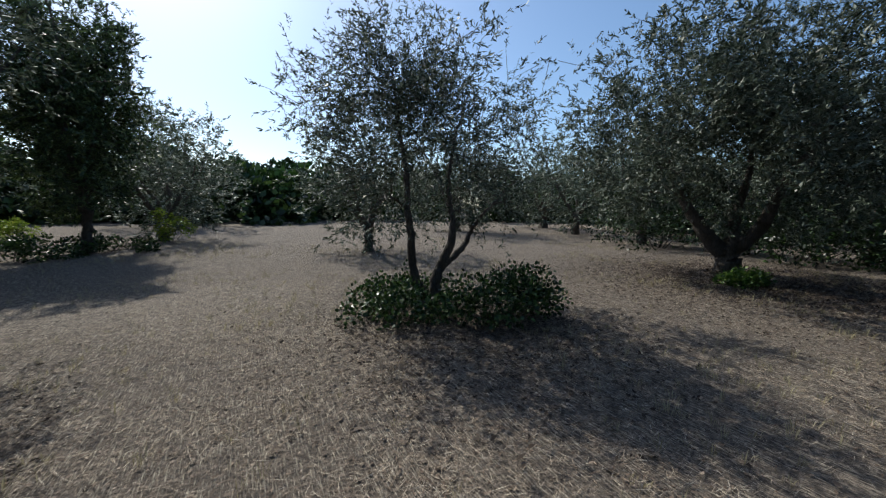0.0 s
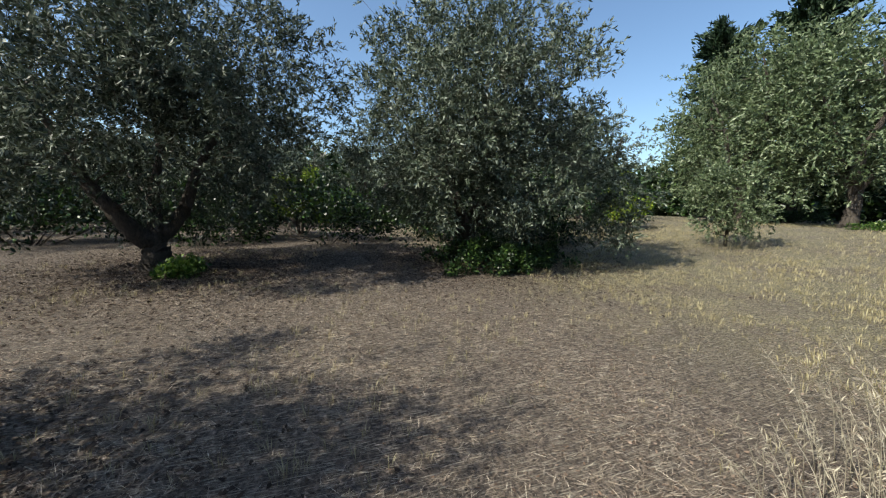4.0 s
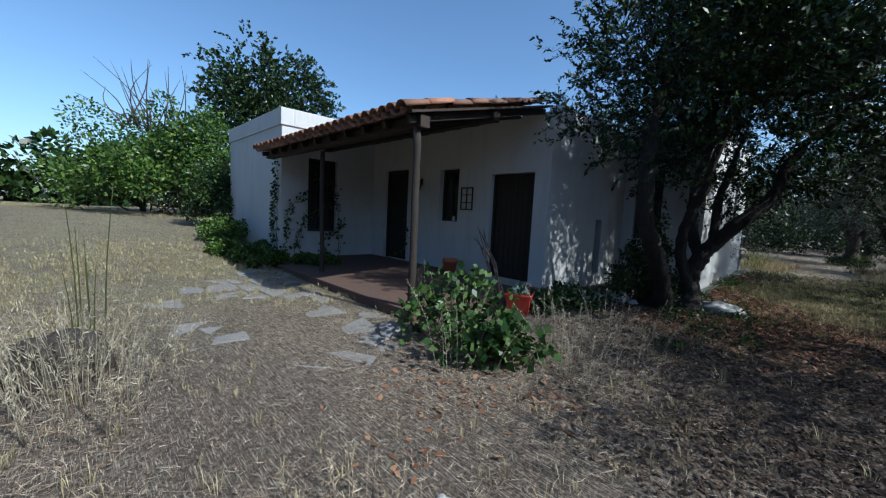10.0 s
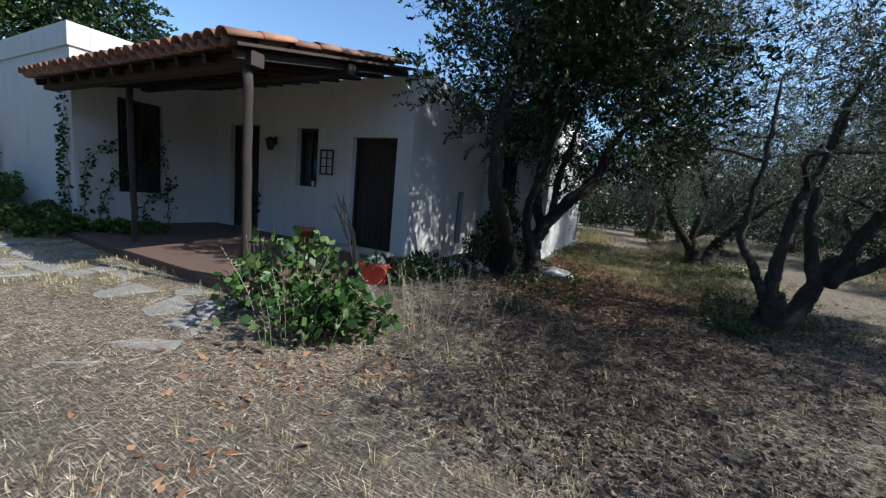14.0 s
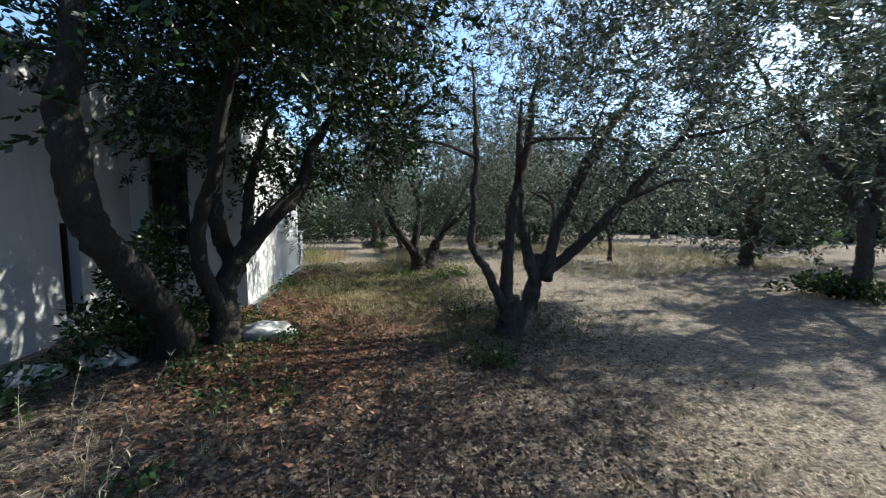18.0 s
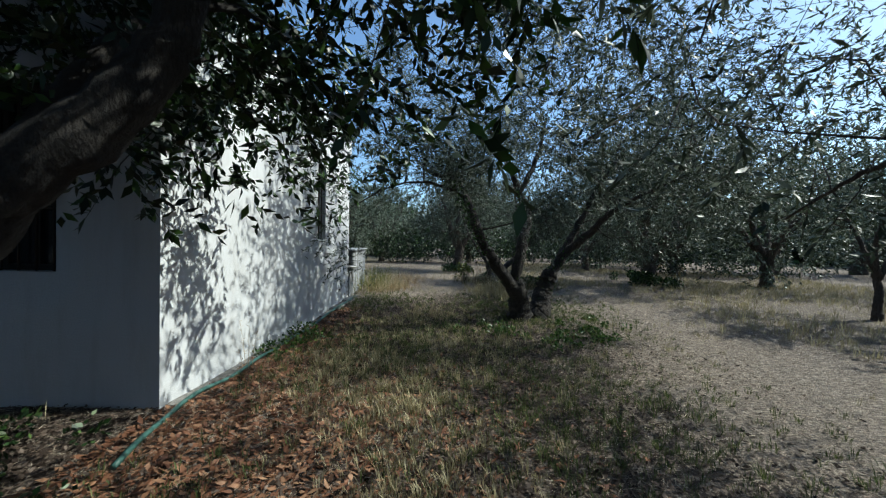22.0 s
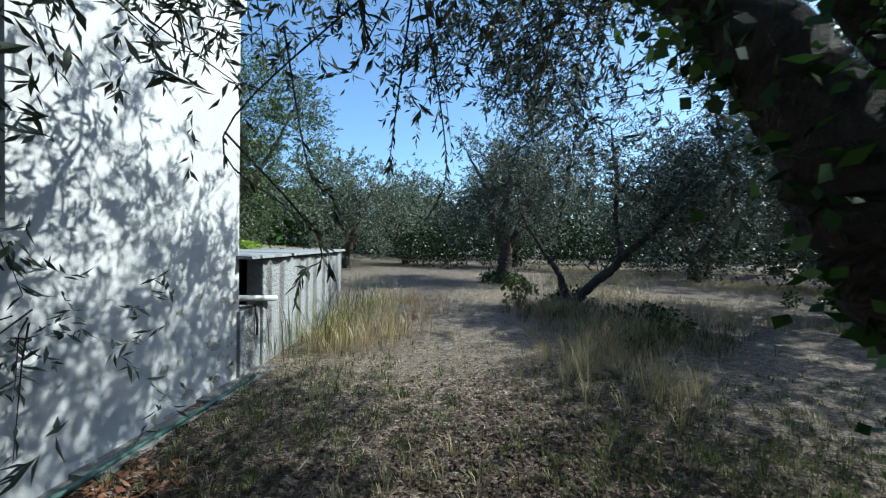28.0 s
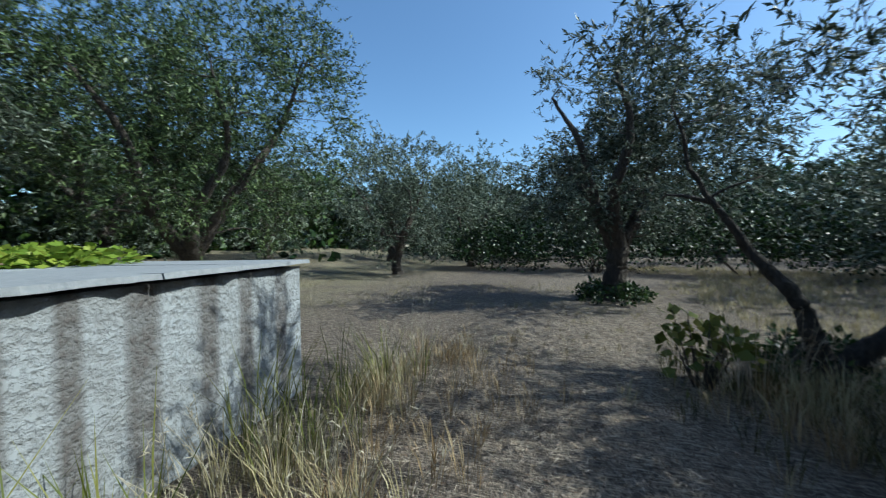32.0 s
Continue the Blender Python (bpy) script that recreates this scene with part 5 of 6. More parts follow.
wall_ivy(XF, -6.0, [[(0, 0.2, 0.15), (0, 0.85, 0.5), (0, 0.9, 1.2)]], 60, 83, (1, 0, 0), "thin ivy strand beside the porch door")
for (bx, by, ex, ey, h, n, sd) in ((-1.9, -6.2, 0.8, 0.75, 0.36, 4200, 84), (-1.6, -7.4, 0.6, 0.7, 0.4, 3000, 85), (-2.6, -5.5, 0.6, 0.5, 0.28, 1800, 86), (-1.75, -9.2, 0.5, 0.9, 0.9, 3600, 87)):
    shrub("ivy_ground_cover", "bright green low ivy and weeds at the porch edge", bx, by, (ex, ey, h), n, (0.07, 0.055), BROAD, sd, 8, 20, "weeds round the house", z=gz(bx, by) + 0.02)

# the leafy bush at the porch corner
shrub("mallow_bush", "leafy green bush with pale leaves at the porch corner", -1.75, -0.35, (0.58, 0.6, 0.95), 950, (0.085, 0.07), MALLOW, 91, 16, 30)
shrub("mallow_bush", "leafy green bush with pale leaves at the porch corner", -1.85, 0.2, (0.4, 0.4, 0.5), 330, (0.095, 0.08), MALLOW, 92, 10, 16)
shrub("weed_clump", "dark weeds along the shaded house wall", -4.6, -0.5, (1.0, 0.4, 0.45), 900, (0.09, 0.05), SHRUB, 93, 10, 16, "weeds round the house")
shrub("weed_clump", "dark suckers round the evergreen trunks", -5.75, 0.15, (0.5, 0.5, 0.95), 2200, (0.07, 0.035), OAK, 94, 10, 18, "weeds round the house")
shrub("weed_clump", "dark leafy suckers between the evergreen trunks", -6.1, 0.1, (0.45, 0.4, 1.9), 2600, (0.07, 0.035), OAK, 95, 10, 24, "weeds round the house")

for wx, wy, wr, wh, wn, sd in ((-10.35, 0.75, 0.35, 0.3, 420, 151), (-9.75, 0.7, 0.25, 0.2, 220, 152), (-10.9, 3.5, 0.3, 0.18, 200, 153), (-11.1, 2.75, 0.2, 0.16, 120, 154), (-10.6, 4.4, 0.35, 0.2, 260, 155), (-4.9, 3.6, 0.35, 0.28, 420, 156), (-3.6, 1.2, 0.14, 0.14, 90, 157), (-6.9, 3.8, 0.3, 0.2, 240, 158), (-10.9, 4.7, 0.7, 0.1, 700, 159), (-10.3, 3.9, 0.5, 0.09, 380, 160), (-11.5, 5.0, 0.6, 0.1, 560, 161), (-11.2, 3.3, 0.4, 0.09, 260, 162), (-6.9, 0.85, 0.4, 0.25, 360, 163), (-5.2, 0.95, 0.4, 0.3, 380, 164), (-5.9, 1.45, 0.35, 0.2, 280, 165), (-7.6, 0.0, 0.4, 0.3, 320, 166), (-4.6, 1.5, 0.4, 0.25, 300, 167)):
    shrub("weed_clump", "small dark green weeds in the leaf litter", wx, wy, (wr, wr, wh * 0.75), wn, (0.05, 0.03), SHRUB if wx > -8 else BROAD, sd, 6, 10, "small weeds on the ground")

# ---- flagstones ----
paving = thing("paving", 0, 0, 0, "loose blue-grey flagstones sunk in dry ground before the porch", "paving", kind="structure")
frng = random.Random(9)


def flag_mesh(ring):
    """A flagstone with a broken outline: ring of (dx, dy) round its middle."""
    n = len(ring)
    v = [(px * k, py * k, z) for z, k in ((0.0, 1.0), (0.026, 1.0), (0.034, 0.94)) for px, py in ring]
    f = [tuple(2 * n + i for i in range(n))]
    for k in range(2):
        f += [(k * n + i, k * n + (i + 1) % n, (k + 1) * n + (i + 1) % n, (k + 1) * n + i) for i in range(n)]
    return solid("flagstone", v, f, SLATE)


STEP = 0.37
corner = {(i, j): (-1.75 + i * STEP + frng.uniform(-0.12, 0.12), -5.7 + j * STEP + frng.uniform(-0.12, 0.12)) for i in range(7) for j in range(15)}
for i in range(6):
    for j in range(14):
        quad = [corner[i, j], corner[i + 1, j], corner[i + 1, j + 1], corner[i, j + 1]]
        mx, my = sum(q[0] for q in quad) / 4, sum(q[1] for q in quad) / 4
        if noise.noise((mx * 0.9 + 3, my * 0.9, 1.7)) + 0.28 * (mx + 0.9) > 0.24:
            continue
        ring = []
        for k, q in enumerate(quad):
            q2 = quad[(k + 1) % 4]
            ring.append(((q[0] - mx) * 0.93, (q[1] - my) * 0.93))
            ring.append((((q[0] + q2[0]) / 2 - mx) * frng.uniform(0.84, 1.0), ((q[1] + q2[1]) / 2 - my) * frng.uniform(0.84, 1.0)))
        ob = part("flagstone", flag_mesh(ring), SLATE, paving)
        ob.matrix_basis = pose(mx, my, gz(mx, my) - 0.033 + frng.uniform(-0.010, 0.007), frng.uniform(-2.5, 2.5), frng.uniform(-2.5, 2.5), 0)


def rock(x, y, s, seed, label, mat=STONE, sink=0.25):
    bm = bmesh.new()
    bmesh.ops.create_icosphere(bm, subdivisions=4, radius=1)
    for v in bm.verts:
        n = noise.noise(v.co * 1.1 + Vector((seed * 3.1, 0, 0))) * 0.35 + noise.noise(v.co * 3.2 + Vector((0, seed, 0))) * 0.14 + noise.noise(v.co * 8) * 0.04
        v.co = v.co * (1 + n)
        v.co = Vector((v.co.x * s[0], v.co.y * s[1], v.co.z * s[2]))
    me = bpy.data.meshes.new("rock")
    bm.to_mesh(me)
    bm.free()
    me.materials.append(mat)
    me.shade_smooth()
    ob = new("rock", me)
    ob.matrix_basis = pose(x, y, gz(x, y) + s[2] * (1 - 2 * sink), 0, 0, seed * 40)
    tagged(ob, label, "rock")


rock(-6.28, 1.2, (0.22, 0.31, 0.125), 9, "white weathered limestone rock under the evergreen")
rock(-5.72, -0.2, (0.2, 0.16, 0.12), 2, "white stone at the foot of the shaded wall")
rock(-5.4, -0.55, (0.26, 0.14, 0.1), 3, "flat pale stone beside the house wall")
rock(-5.63, 0.1, (0.08, 0.06, 0.05), 4, "small white stone under the evergreen")
rock(-4.9, -0.75, (0.2, 0.12, 0.07), 5, "flat pale stone beside the house wall")
rock(-0.14, 1.15, (0.06, 0.05, 0.035), 6, "small pale stone on the dry ground")
rock(-1.45, -1.05, (0.16, 0.2, 0.07), 8, "loose grey stone at the porch corner", SLATE)

# the stump with its dry stalks
stump = thing("tree_stump", 1.2, -1.72, gz(1.2, -1.72), "grey weathered stump overgrown with dry weeds", "stump")
v, f = lathe([(0.34, -0.05), (0.3, 0.08), (0.27, 0.2), (0.25, 0.27), (0.17, 0.28), (0.1, 0.25)], 22)
v = [(x * (1 + 0.25 * noise.noise((x * 4, y * 4, z * 3))), y * (1 + 0.25 * noise.noise((x * 4 + 9, y * 4, z * 3))), z * (1 + 0.2 * noise.noise((x * 5, y * 5, 2)))) for x, y, z in v]
part("stump", solid("stump", v, f, BARK, True), BARK, stump)


def stalks(name, label, x, y, n, h, spread, mat, seed, group="", seedheads=True, width=0.005, tilt=0.7):
    """Tall thin weeds: curved stalks with side shoots."""
    rng = np.random.default_rng(seed)
    ob = thing(name, x, y, gz(x, y), label, "weeds", group)
    t = Tubes()
    q = []
    for i in range(n):
        a = rng.uniform(0, 2 * math.pi)
        r = spread * rng.uniform(0, 1) ** 0.7
        b = np.array([math.cos(a) * r, math.sin(a) * r, 0])
        hh = h * rng.uniform(0.5, 1.1)
        lean = np.array([math.cos(a), math.sin(a), 0]) * rng.uniform(0.02, tilt) * hh
        p = smooth_path([(*b, 1), (*(b + lean * 0.35 + np.array([0, 0, hh * 0.55])), 1), (*(b + lean + np.array([0, 0, hh])), 1)], 7)[:, :3]
        t.add(p, np.linspace(width * 0.6, width * 0.2, 7), 3)
        if n < 10:
            part("stalk", t.mesh("stalk", mat), mat, ob)
            t = Tubes()
        k = 12
        u = rng.uniform(0.3, 1, k)
        idx = np.clip((u * 6).astype(int), 0, 5)
        pos = p[idx] + (p[idx + 1] - p[idx]) * ((u * 6) % 1)[:, None]
        q.append(leaves(rng, pos, rng.normal(0, 0.7, (k, 3)) + np.array([0, 0, 0.9]), 0.045, 0.005, 0.4))
    if n >= 10:
        tagged(part("stalk_mass", t.mesh("stalk_mass", mat), mat, ob), "thin dry stalks", kind="stuff")
    tagged(part("seed_mass", quads_mesh("seed_mass", np.concatenate(q), mat), mat, ob), "small dry seedheads", kind="stuff")


stalks("dry_weeds", "pale dry weed stalks round the stump", 1.1, -1.55, 110, 0.6, 0.65, PALEWEED, 101, "dry weeds")
stalks("dry_weeds", "pale dry weeds in front of the stump", 1.05, -0.95, 100, 0.42, 0.6, PALEWEED, 102, "dry weeds")
stalks("tall_weed", "tall green-stalked weed beside the stump", 1.0, -1.95, 7, 1.35, 0.1, GREENGRASS, 103, "tall weeds by the stump", width=0.012, tilt=0.1)
stalks("tall_weed", "tall thin yellowing weed beside the stump", 1.65, -2.1, 4, 1.3, 0.06, DRYGRASS, 104, "tall weeds by the stump", width=0.01, tilt=0.1)
stalks("dry_weeds", "drooping pale grass plumes over the bush", -1.75, -0.85, 12, 0.85, 0.12, PALEWEED, 105, "dry weeds")
stalks("dry_weeds", "dry weeds beside the leafy bush", -2.3, 0.7, 30, 0.5, 0.6, PALEWEED, 106, "dry weeds")
stalks("dry_weeds", "dry weeds in the shade of the evergreen", -3.6, 0.5, 34, 0.5, 0.9, PALEWEED, 107, "dry weeds")

# ---- barrel on its stand ----
barrel = thing("barrel", 6.0, -15.8, gz(6, -15.8), "bright blue plastic drum lying on a rusty stand", "barrel")
v, f = lathe([(0.27, -0.44), (0.285, -0.42), (0.285, -0.2), (0.295, -0.17), (0.285, -0.14), (0.285, 0.14), (0.295, 0.17), (0.285, 0.2), (0.285, 0.42), (0.27, 0.44), (0.25, 0.44), (0.245, 0.425)], 32)
drum = part("drum", solid("drum", v, f, BLUE, True), BLUE, barrel)
drum.matrix_basis = pose(0, 0, 1.58, 78, 0, 18)
part("bung", boxes((-0.12, 0.02, -0.16, -0.12, 0.425, 0.445), bevel=0.004), IRON, drum, "dark slot on the drum head")
for sx in (-0.32, 0.32):
    for sy in (-0.3, 0.3):
        t = Tubes()
        t.add([(sx * 1.15, sy * 1.1, -0.05), (sx * 0.75, sy * 0.9, 1.30)], [0.03, 0.03], 6)
        part("leg", t.mesh("leg", RUST), RUST, barrel)
part("frame", boxes((-0.32, 0.32, -0.34, -0.28, 1.26, 1.32), (-0.32, 0.32, 0.28, 0.34, 1.26, 1.32), (-0.3, -0.25, -0.28, 0.28, 1.261, 1.319), (0.25, 0.3, -0.28, 0.28, 1.261, 1.319), bevel=0.004), RUST, barrel)
part("brace", boxes((-0.3, 0.3, -0.31, -0.28, 0.55, 0.6), (-0.3, 0.3, 0.28, 0.31, 0.55, 0.6)), RUST, barrel)

# ---- long wall: concrete strip and hose ----
FOOTING = surface("dirty_footing_concrete", (0.20, 0.19, 0.175), (0.13, 0.125, 0.115), (0.26, 0.25, 0.23), 5, 45, 0.95, 0.7, 0.008)
foot_rng = random.Random(29)
fx = XW - 0.35
while fx < XD - 0.1:
    fl = foot_rng.uniform(0.5, 1.1)
    fx1 = min(fx + fl, XD - 0.02)
    reach = foot_rng.uniform(0.07, 0.13) + (0.10 if fx < XW + 1.2 else 0.0)
    gy = gz((fx + fx1) / 2, YL + 0.1)
    strip = [(fx + (fx1 - fx - 0.012) * k / 8, YL + reach + foot_rng.uniform(-0.025, 0.02)) for k in range(9)] + [(fx1 - 0.012, YL + 0.002), (fx, YL + 0.002)]
    m = len(strip)
    v = [(px, py, gy - 0.15) for px, py in strip] + [(px, py, gy + 0.008 + foot_rng.uniform(-0.006, 0.012)) for px, py in strip]
    f = [tuple(range(m)), tuple(range(2 * m - 1, m - 1, -1))] + [(k, m + k, m + (k + 1) % m, (k + 1) % m) for k in range(m)]
    part("wall_footing", solid("wall_footing", v, f, FOOTING), FOOTING, house, "broken concrete strip at the foot of the long wall")
    fx = fx1
hose = thing("garden_hose", -10.5, 0.9, 0, "green garden hose lying along the foot of the white wall", "hose")
hp = smooth_path([(3.0, -0.10, 0.02, 1), (2.2, -0.30, 0.02, 1), (1.3, -0.28, 0.03, 1), (0.4, -0.30, 0.04, 1), (-1.0, -0.32, 0.12, 1), (-3.1, -0.30, 0.18, 1)], 80)[:, :3]
for i, q in enumerate(hp):
    hp[i, 2] = gz(q[0] - 10.5, q[1] + 0.9) + 0.03 + 0.012 * math.sin(i * 0.4)
t = Tubes()
t.add(hp, np.full(80, 0.018), 8)
part("tube", t.mesh("tube", HOSE), HOSE, hose)
PEEL = surface("bare_render_under_paint", (0.34, 0.315, 0.285), (0.27, 0.25, 0.23), (0.40, 0.38, 0.35), 8, 40, 0.95, 0.6, 0.004)
peel_rng = random.Random(17)
for k in range(30):
    px, pz = XW + 0.05 + abs(peel_rng.gauss(0, 0.28)), 0.1 + abs(peel_rng.gauss(0, 0.38))
    pr = peel_rng.uniform(0.012, 0.045)
    n = 13
    rim = [(px + math.cos(2 * math.pi * i / n) * pr * peel_rng.uniform(0.5, 1.5), pz + math.sin(2 * math.pi * i / n) * pr * peel_rng.uniform(0.4, 1.1)) for i in range(n)]
    rim = [(max(a, XW + 0.004), b) for a, b in rim]
    v = [(a, YL, b) for a, b in rim] + [(a, YL + 0.003, b) for a, b in rim]
    f = [tuple(range(2 * n - 1, n - 1, -1))] + [(i, (i + 1) % n, n + (i + 1) % n, n + i) for i in range(n)]
    part("peeled_patch", solid("peeled_patch", v, f, PEEL), PEEL, house, "bare brown render where the paint has peeled")
cable = thing("wall_cable", -10, YL + P, 3.2, "thin dark cable sagging under the parapet of the long wall", "cable")
t = Tubes()
t.add(smooth_path([(1.7, 0.012, 0.03, 1), (0, 0.012, 0.0, 1), (-1.8, 0.012, 0.02, 1), (-3.4, 0.012, 0.0, 1)], 30)[:, :3], np.full(30, 0.009), 6)
part("cable", t.mesh("cable", IRON), IRON, cable)

# ---- shed ----
shed = thing("water_tank_shed", -13.88, 0.47, gz(-14, 0.3) - 0.05, "low weathered concrete tank shed with a slab roof", "shed", rz=7.0)
SL, SD, SH = 2.75, 2.6, 1.07      # length west, depth south, wall height
part("wall", boxes((-SL, -0.05, -0.16, 0.0, -0.2, SH - 0.02), bevel=0.012), RENDER_OLD, shed, "stained rough-rendered wall with dark streaks")
part("wall", boxes((-SL, -SL + 0.16, -SD, -0.161, -0.2, SH - 0.02), bevel=0.012), RENDER_OLD, shed)
part("wall", boxes((-0.21, -0.05, -SD, -0.9, -0.2, SH - 0.02), bevel=0.012), RENDER_OLD, shed)
part("wall", boxes((-SL + 0.161, -0.211, -SD, -SD + 0.16, -0.2, SH - 0.02)), RENDER_OLD, shed)
part("sill_wall", boxes((-0.048, 0.30, -0.5, -0.025, -0.2, 0.62), bevel=0.008), RENDER_OLD, shed)
# panel added at the back, dark brown so that the recess reads dark
part("recess_panel", boxes((-0.25, 0.30, -0.36, -0.3, 0.62, SH - 0.03)), RECESS_BROWN, shed, "dark brown panel added to darken the recess")
qrng = random.Random(3)


def broken_slab(x0, x1, y0, y1, z0, z1):
    """A thin slab whose front edge is chipped and uneven."""
    n = max(4, int((x1 - x0) / 0.07))
    front = [(x0 + (x1 - x0) * k / n, y1 + qrng.uniform(-0.022, 0.014) - (0.03 if qrng.random() < 0.15 else 0)) for k in range(n + 1)]
    ring = front + [(x1, y0), (x0, y0)]
    m = len(ring)
    v = [(px, py, z0) for px, py in ring] + [(px, py - (0.006 if k <= n else 0), z1 + qrng.uniform(-0.003, 0.003)) for k, (px, py) in enumerate(ring)]
    f = [tuple(range(m)), tuple(range(2 * m - 1, m - 1, -1))] + [(k, m + k, m + (k + 1) % m, (k + 1) % m) for k in range(m)]
    return solid("roof_slab", v, f, SLABTOP)


x = -SL - 0.05
while x < 0.28:
    w = qrng.uniform(0.5, 0.95)
    x1 = min(x + w, 0.32)
    sl = part("roof_slab", broken_slab(x, x1 - 0.005, -1.25, 0.06 + qrng.uniform(0, 0.025), SH, SH + 0.028), SLABTOP, shed, "thin grey roof slab with a broken edge")
    sl.matrix_basis = pose(0, 0, 0.002, qrng.uniform(-0.4, 0.4), 0, 0)
    x = x1
part("roof_slab", boxes((-SL - 0.02, 0.3, -SD - 0.03, -1.27, SH, SH + 0.026), bevel=0.006), SLABTOP, shed)
t = Tubes()
t.add([(0.32, -0.2, 0.735), (-0.02, 0.03, 0.69), (-0.14, 0.08, 0.675)], [0.028, 0.028, 0.028], 14)
part("pipe", t.mesh("pipe", PVC), PVC, shed, "grey plastic pipe sticking out of the tank")
t = Tubes()
t.add([(0.06, 0.0, 0.36), (0.058, 0.0, 0.5), (0.05, -0.03, 0.64)], [0.011, 0.011, 0.011], 8)
part("down_pipe", t.mesh("down_pipe", IRON), IRON, shed)
irng = np.random.default_rng(111)
ivy_top = thing("ivy_mat", -15.2, -0.85, shed.matrix_basis.translation.z + SH + 0.01, "bright yellow-green ivy spilling over the shed roof", "ivy")
blobs = [(irng.uniform(-1.0, 1.0), irng.uniform(-1.7, -0.05), irng.uniform(0.02, 0.09), irng.uniform(0.14, 0.28)) for _ in range(34)]
iq = bush_leaves(irng, blobs, 5200, (0.085, 0.075))
iq[:, :, 2] = np.maximum(iq[:, :, 2] * 0.55, 0.012)
part("leaves", quads_mesh("leaves", iq, LIME), LIME, ivy_top)
t = Tubes()
for b in blobs[:16]:
    t.add([(0, -1.2, 0.02), (b[0] * 0.5, b[1] * 0.6 - 0.3, 0.04), (b[0], b[1], 0.05)], [0.012, 0.01, 0.005], 5)
part("stems", t.mesh("stems", STICK), STICK, ivy_top)

# ivy on the two-boled olive
rng = np.random.default_rng(121)
pos = []
for ctrl, n, s in (([(0.55, -0.62, 1.08), (0.6, -0.87, 1.45), (0.45, -1.02, 1.82), (0.15, -1.17, 2.2), (-0.1, -1.4, 2.5)], 1250, 0.05), ([(0.06, -0.12, 0.1), (0.2, -0.22, 0.5), (0.55, -0.62, 1.08)], 130, 0.05), ([(0.26, -0.28, 0.6), (0.2, -0.1, 1.27), (-0.15, 0.05, 1.8), (-0.25, -0.1, 2.3)], 650, 0.05),
                   ([(-0.2, 0.3, 0.1), (-0.45, 0.55, 0.75), (-0.5, 0.8, 1.1)], 300, 0.11)):
    p = smooth_path([(*c, 1) for c in ctrl], 60)[:, :3]
    pos.append(p[rng.integers(0, 60, n)] + rng.normal(0, s, (n, 3)))
pos = np.concatenate(pos)
part("ivy", quads_mesh("ivy", leaves(rng, pos, rng.normal(0, 0.7, pos.shape) + np.array([0, 0, -0.2]), 0.042, 0.03, 0.25), IVY), IVY, ivy_tree, "dark ivy wrapped round the limbs")


# long-leaved twigs that hang from the ivy-grown olive over the path
twig_rng = np.random.default_rng(131)
base = np.array([-11.95, 4.0, gz(-11.95, 4.0) - 0.03])
for ctrl in ([(-11.97, 2.2, 2.28), (-11.97, 1.56, 1.72), (-11.92, 1.85, 1.42), (-11.96, 1.97, 1.3), (-11.96, 1.99, 1.2)], [(-12.05, 1.75, 2.15), (-12.04, 1.86, 1.61), (-12.0, 1.98, 1.47), (-12.0, 2.0, 1.38)],
             [(-11.97, 1.56, 1.72), (-11.94, 1.89, 1.4), (-11.94, 1.97, 1.25), (-11.9, 1.92, 1.2), (-11.88, 1.9, 1.1)], [(-11.98, 2.3, 2.35), (-12.54, 2.34, 1.85), (-12.42, 2.36, 1.6), (-12.34, 2.3, 1.44)],
             [(-12.3, 2.9, 2.5), (-12.85, 2.75, 1.9), (-12.64, 2.58, 1.62), (-12.48, 2.4, 1.46)], [(-11.98, 2.3, 2.35), (-12.38, 2.11, 1.8), (-12.38, 2.1, 1.68)],
             [(-11.95, 2.9, 2.2), (-11.7, 3.05, 1.95), (-11.6, 3.1, 1.6), (-11.55, 3.12, 1.35)], [(-12.4, 3.1, 2.4), (-12.75, 3.05, 2.0), (-12.8, 3.0, 1.6), (-12.8, 2.95, 1.35)]):
    p = smooth_path([(*c, 1) for c in ctrl], 24)[:, :3] - base
    hang = Tubes()
    hang.add(p, np.linspace(0.005, 0.0012, 24), 4)
    twig = part("twig", hang.mesh("twig", BARK), BARK, ivy_tree)
    k = twig_rng.integers(6, 24, 34)
    tangent = np.gradient(p, axis=0)[k]
    spray = leaves(twig_rng, p[k], unit(tangent) * 0.9 + twig_rng.normal(0, 0.5, (34, 3)) - np.array([0, 0, 0.35]), 0.062, 0.013, 0.2)
    tagged(part("foliage", quads_mesh("foliage", spray, OLIVE), OLIVE, twig), "narrow dark olive leaves", kind="stuff")



# ---- grass, straw and litter ----
def scatter(n, seed, x0, x1, y0, y1, keep=None):
    r = np.random.default_rng(seed)
    p = np.empty((0, 2))
    while len(p) < n:
        q = np.stack([r.uniform(x0, x1, n), r.uniform(y0, y1, n)], 1)
        inside = ((q[:, 0] < XF + 0.1) & (q[:, 0] > XW) & (q[:, 1] < YS) & (q[:, 1] > YB)) | ((q[:, 0] < XD) & (q[:, 0] > XW) & (q[:, 1] < YL + 0.1) & (q[:, 1] > YB)) | \
            ((q[:, 0] < -2.0) & (q[:, 0] > XF) & (q[:, 1] < YS) & (q[:, 1] > YB)) | ((q[:, 0] < -13.4) & (q[:, 0] > -16.7) & (q[:, 1] < 0.3) & (q[:, 1] > -2.4))
        ok = ~inside
        if keep is not None:
            ok &= r.uniform(0, 1, n) < keep(q)
        p = np.concatenate([p, q[ok]])
    return p[:n], r


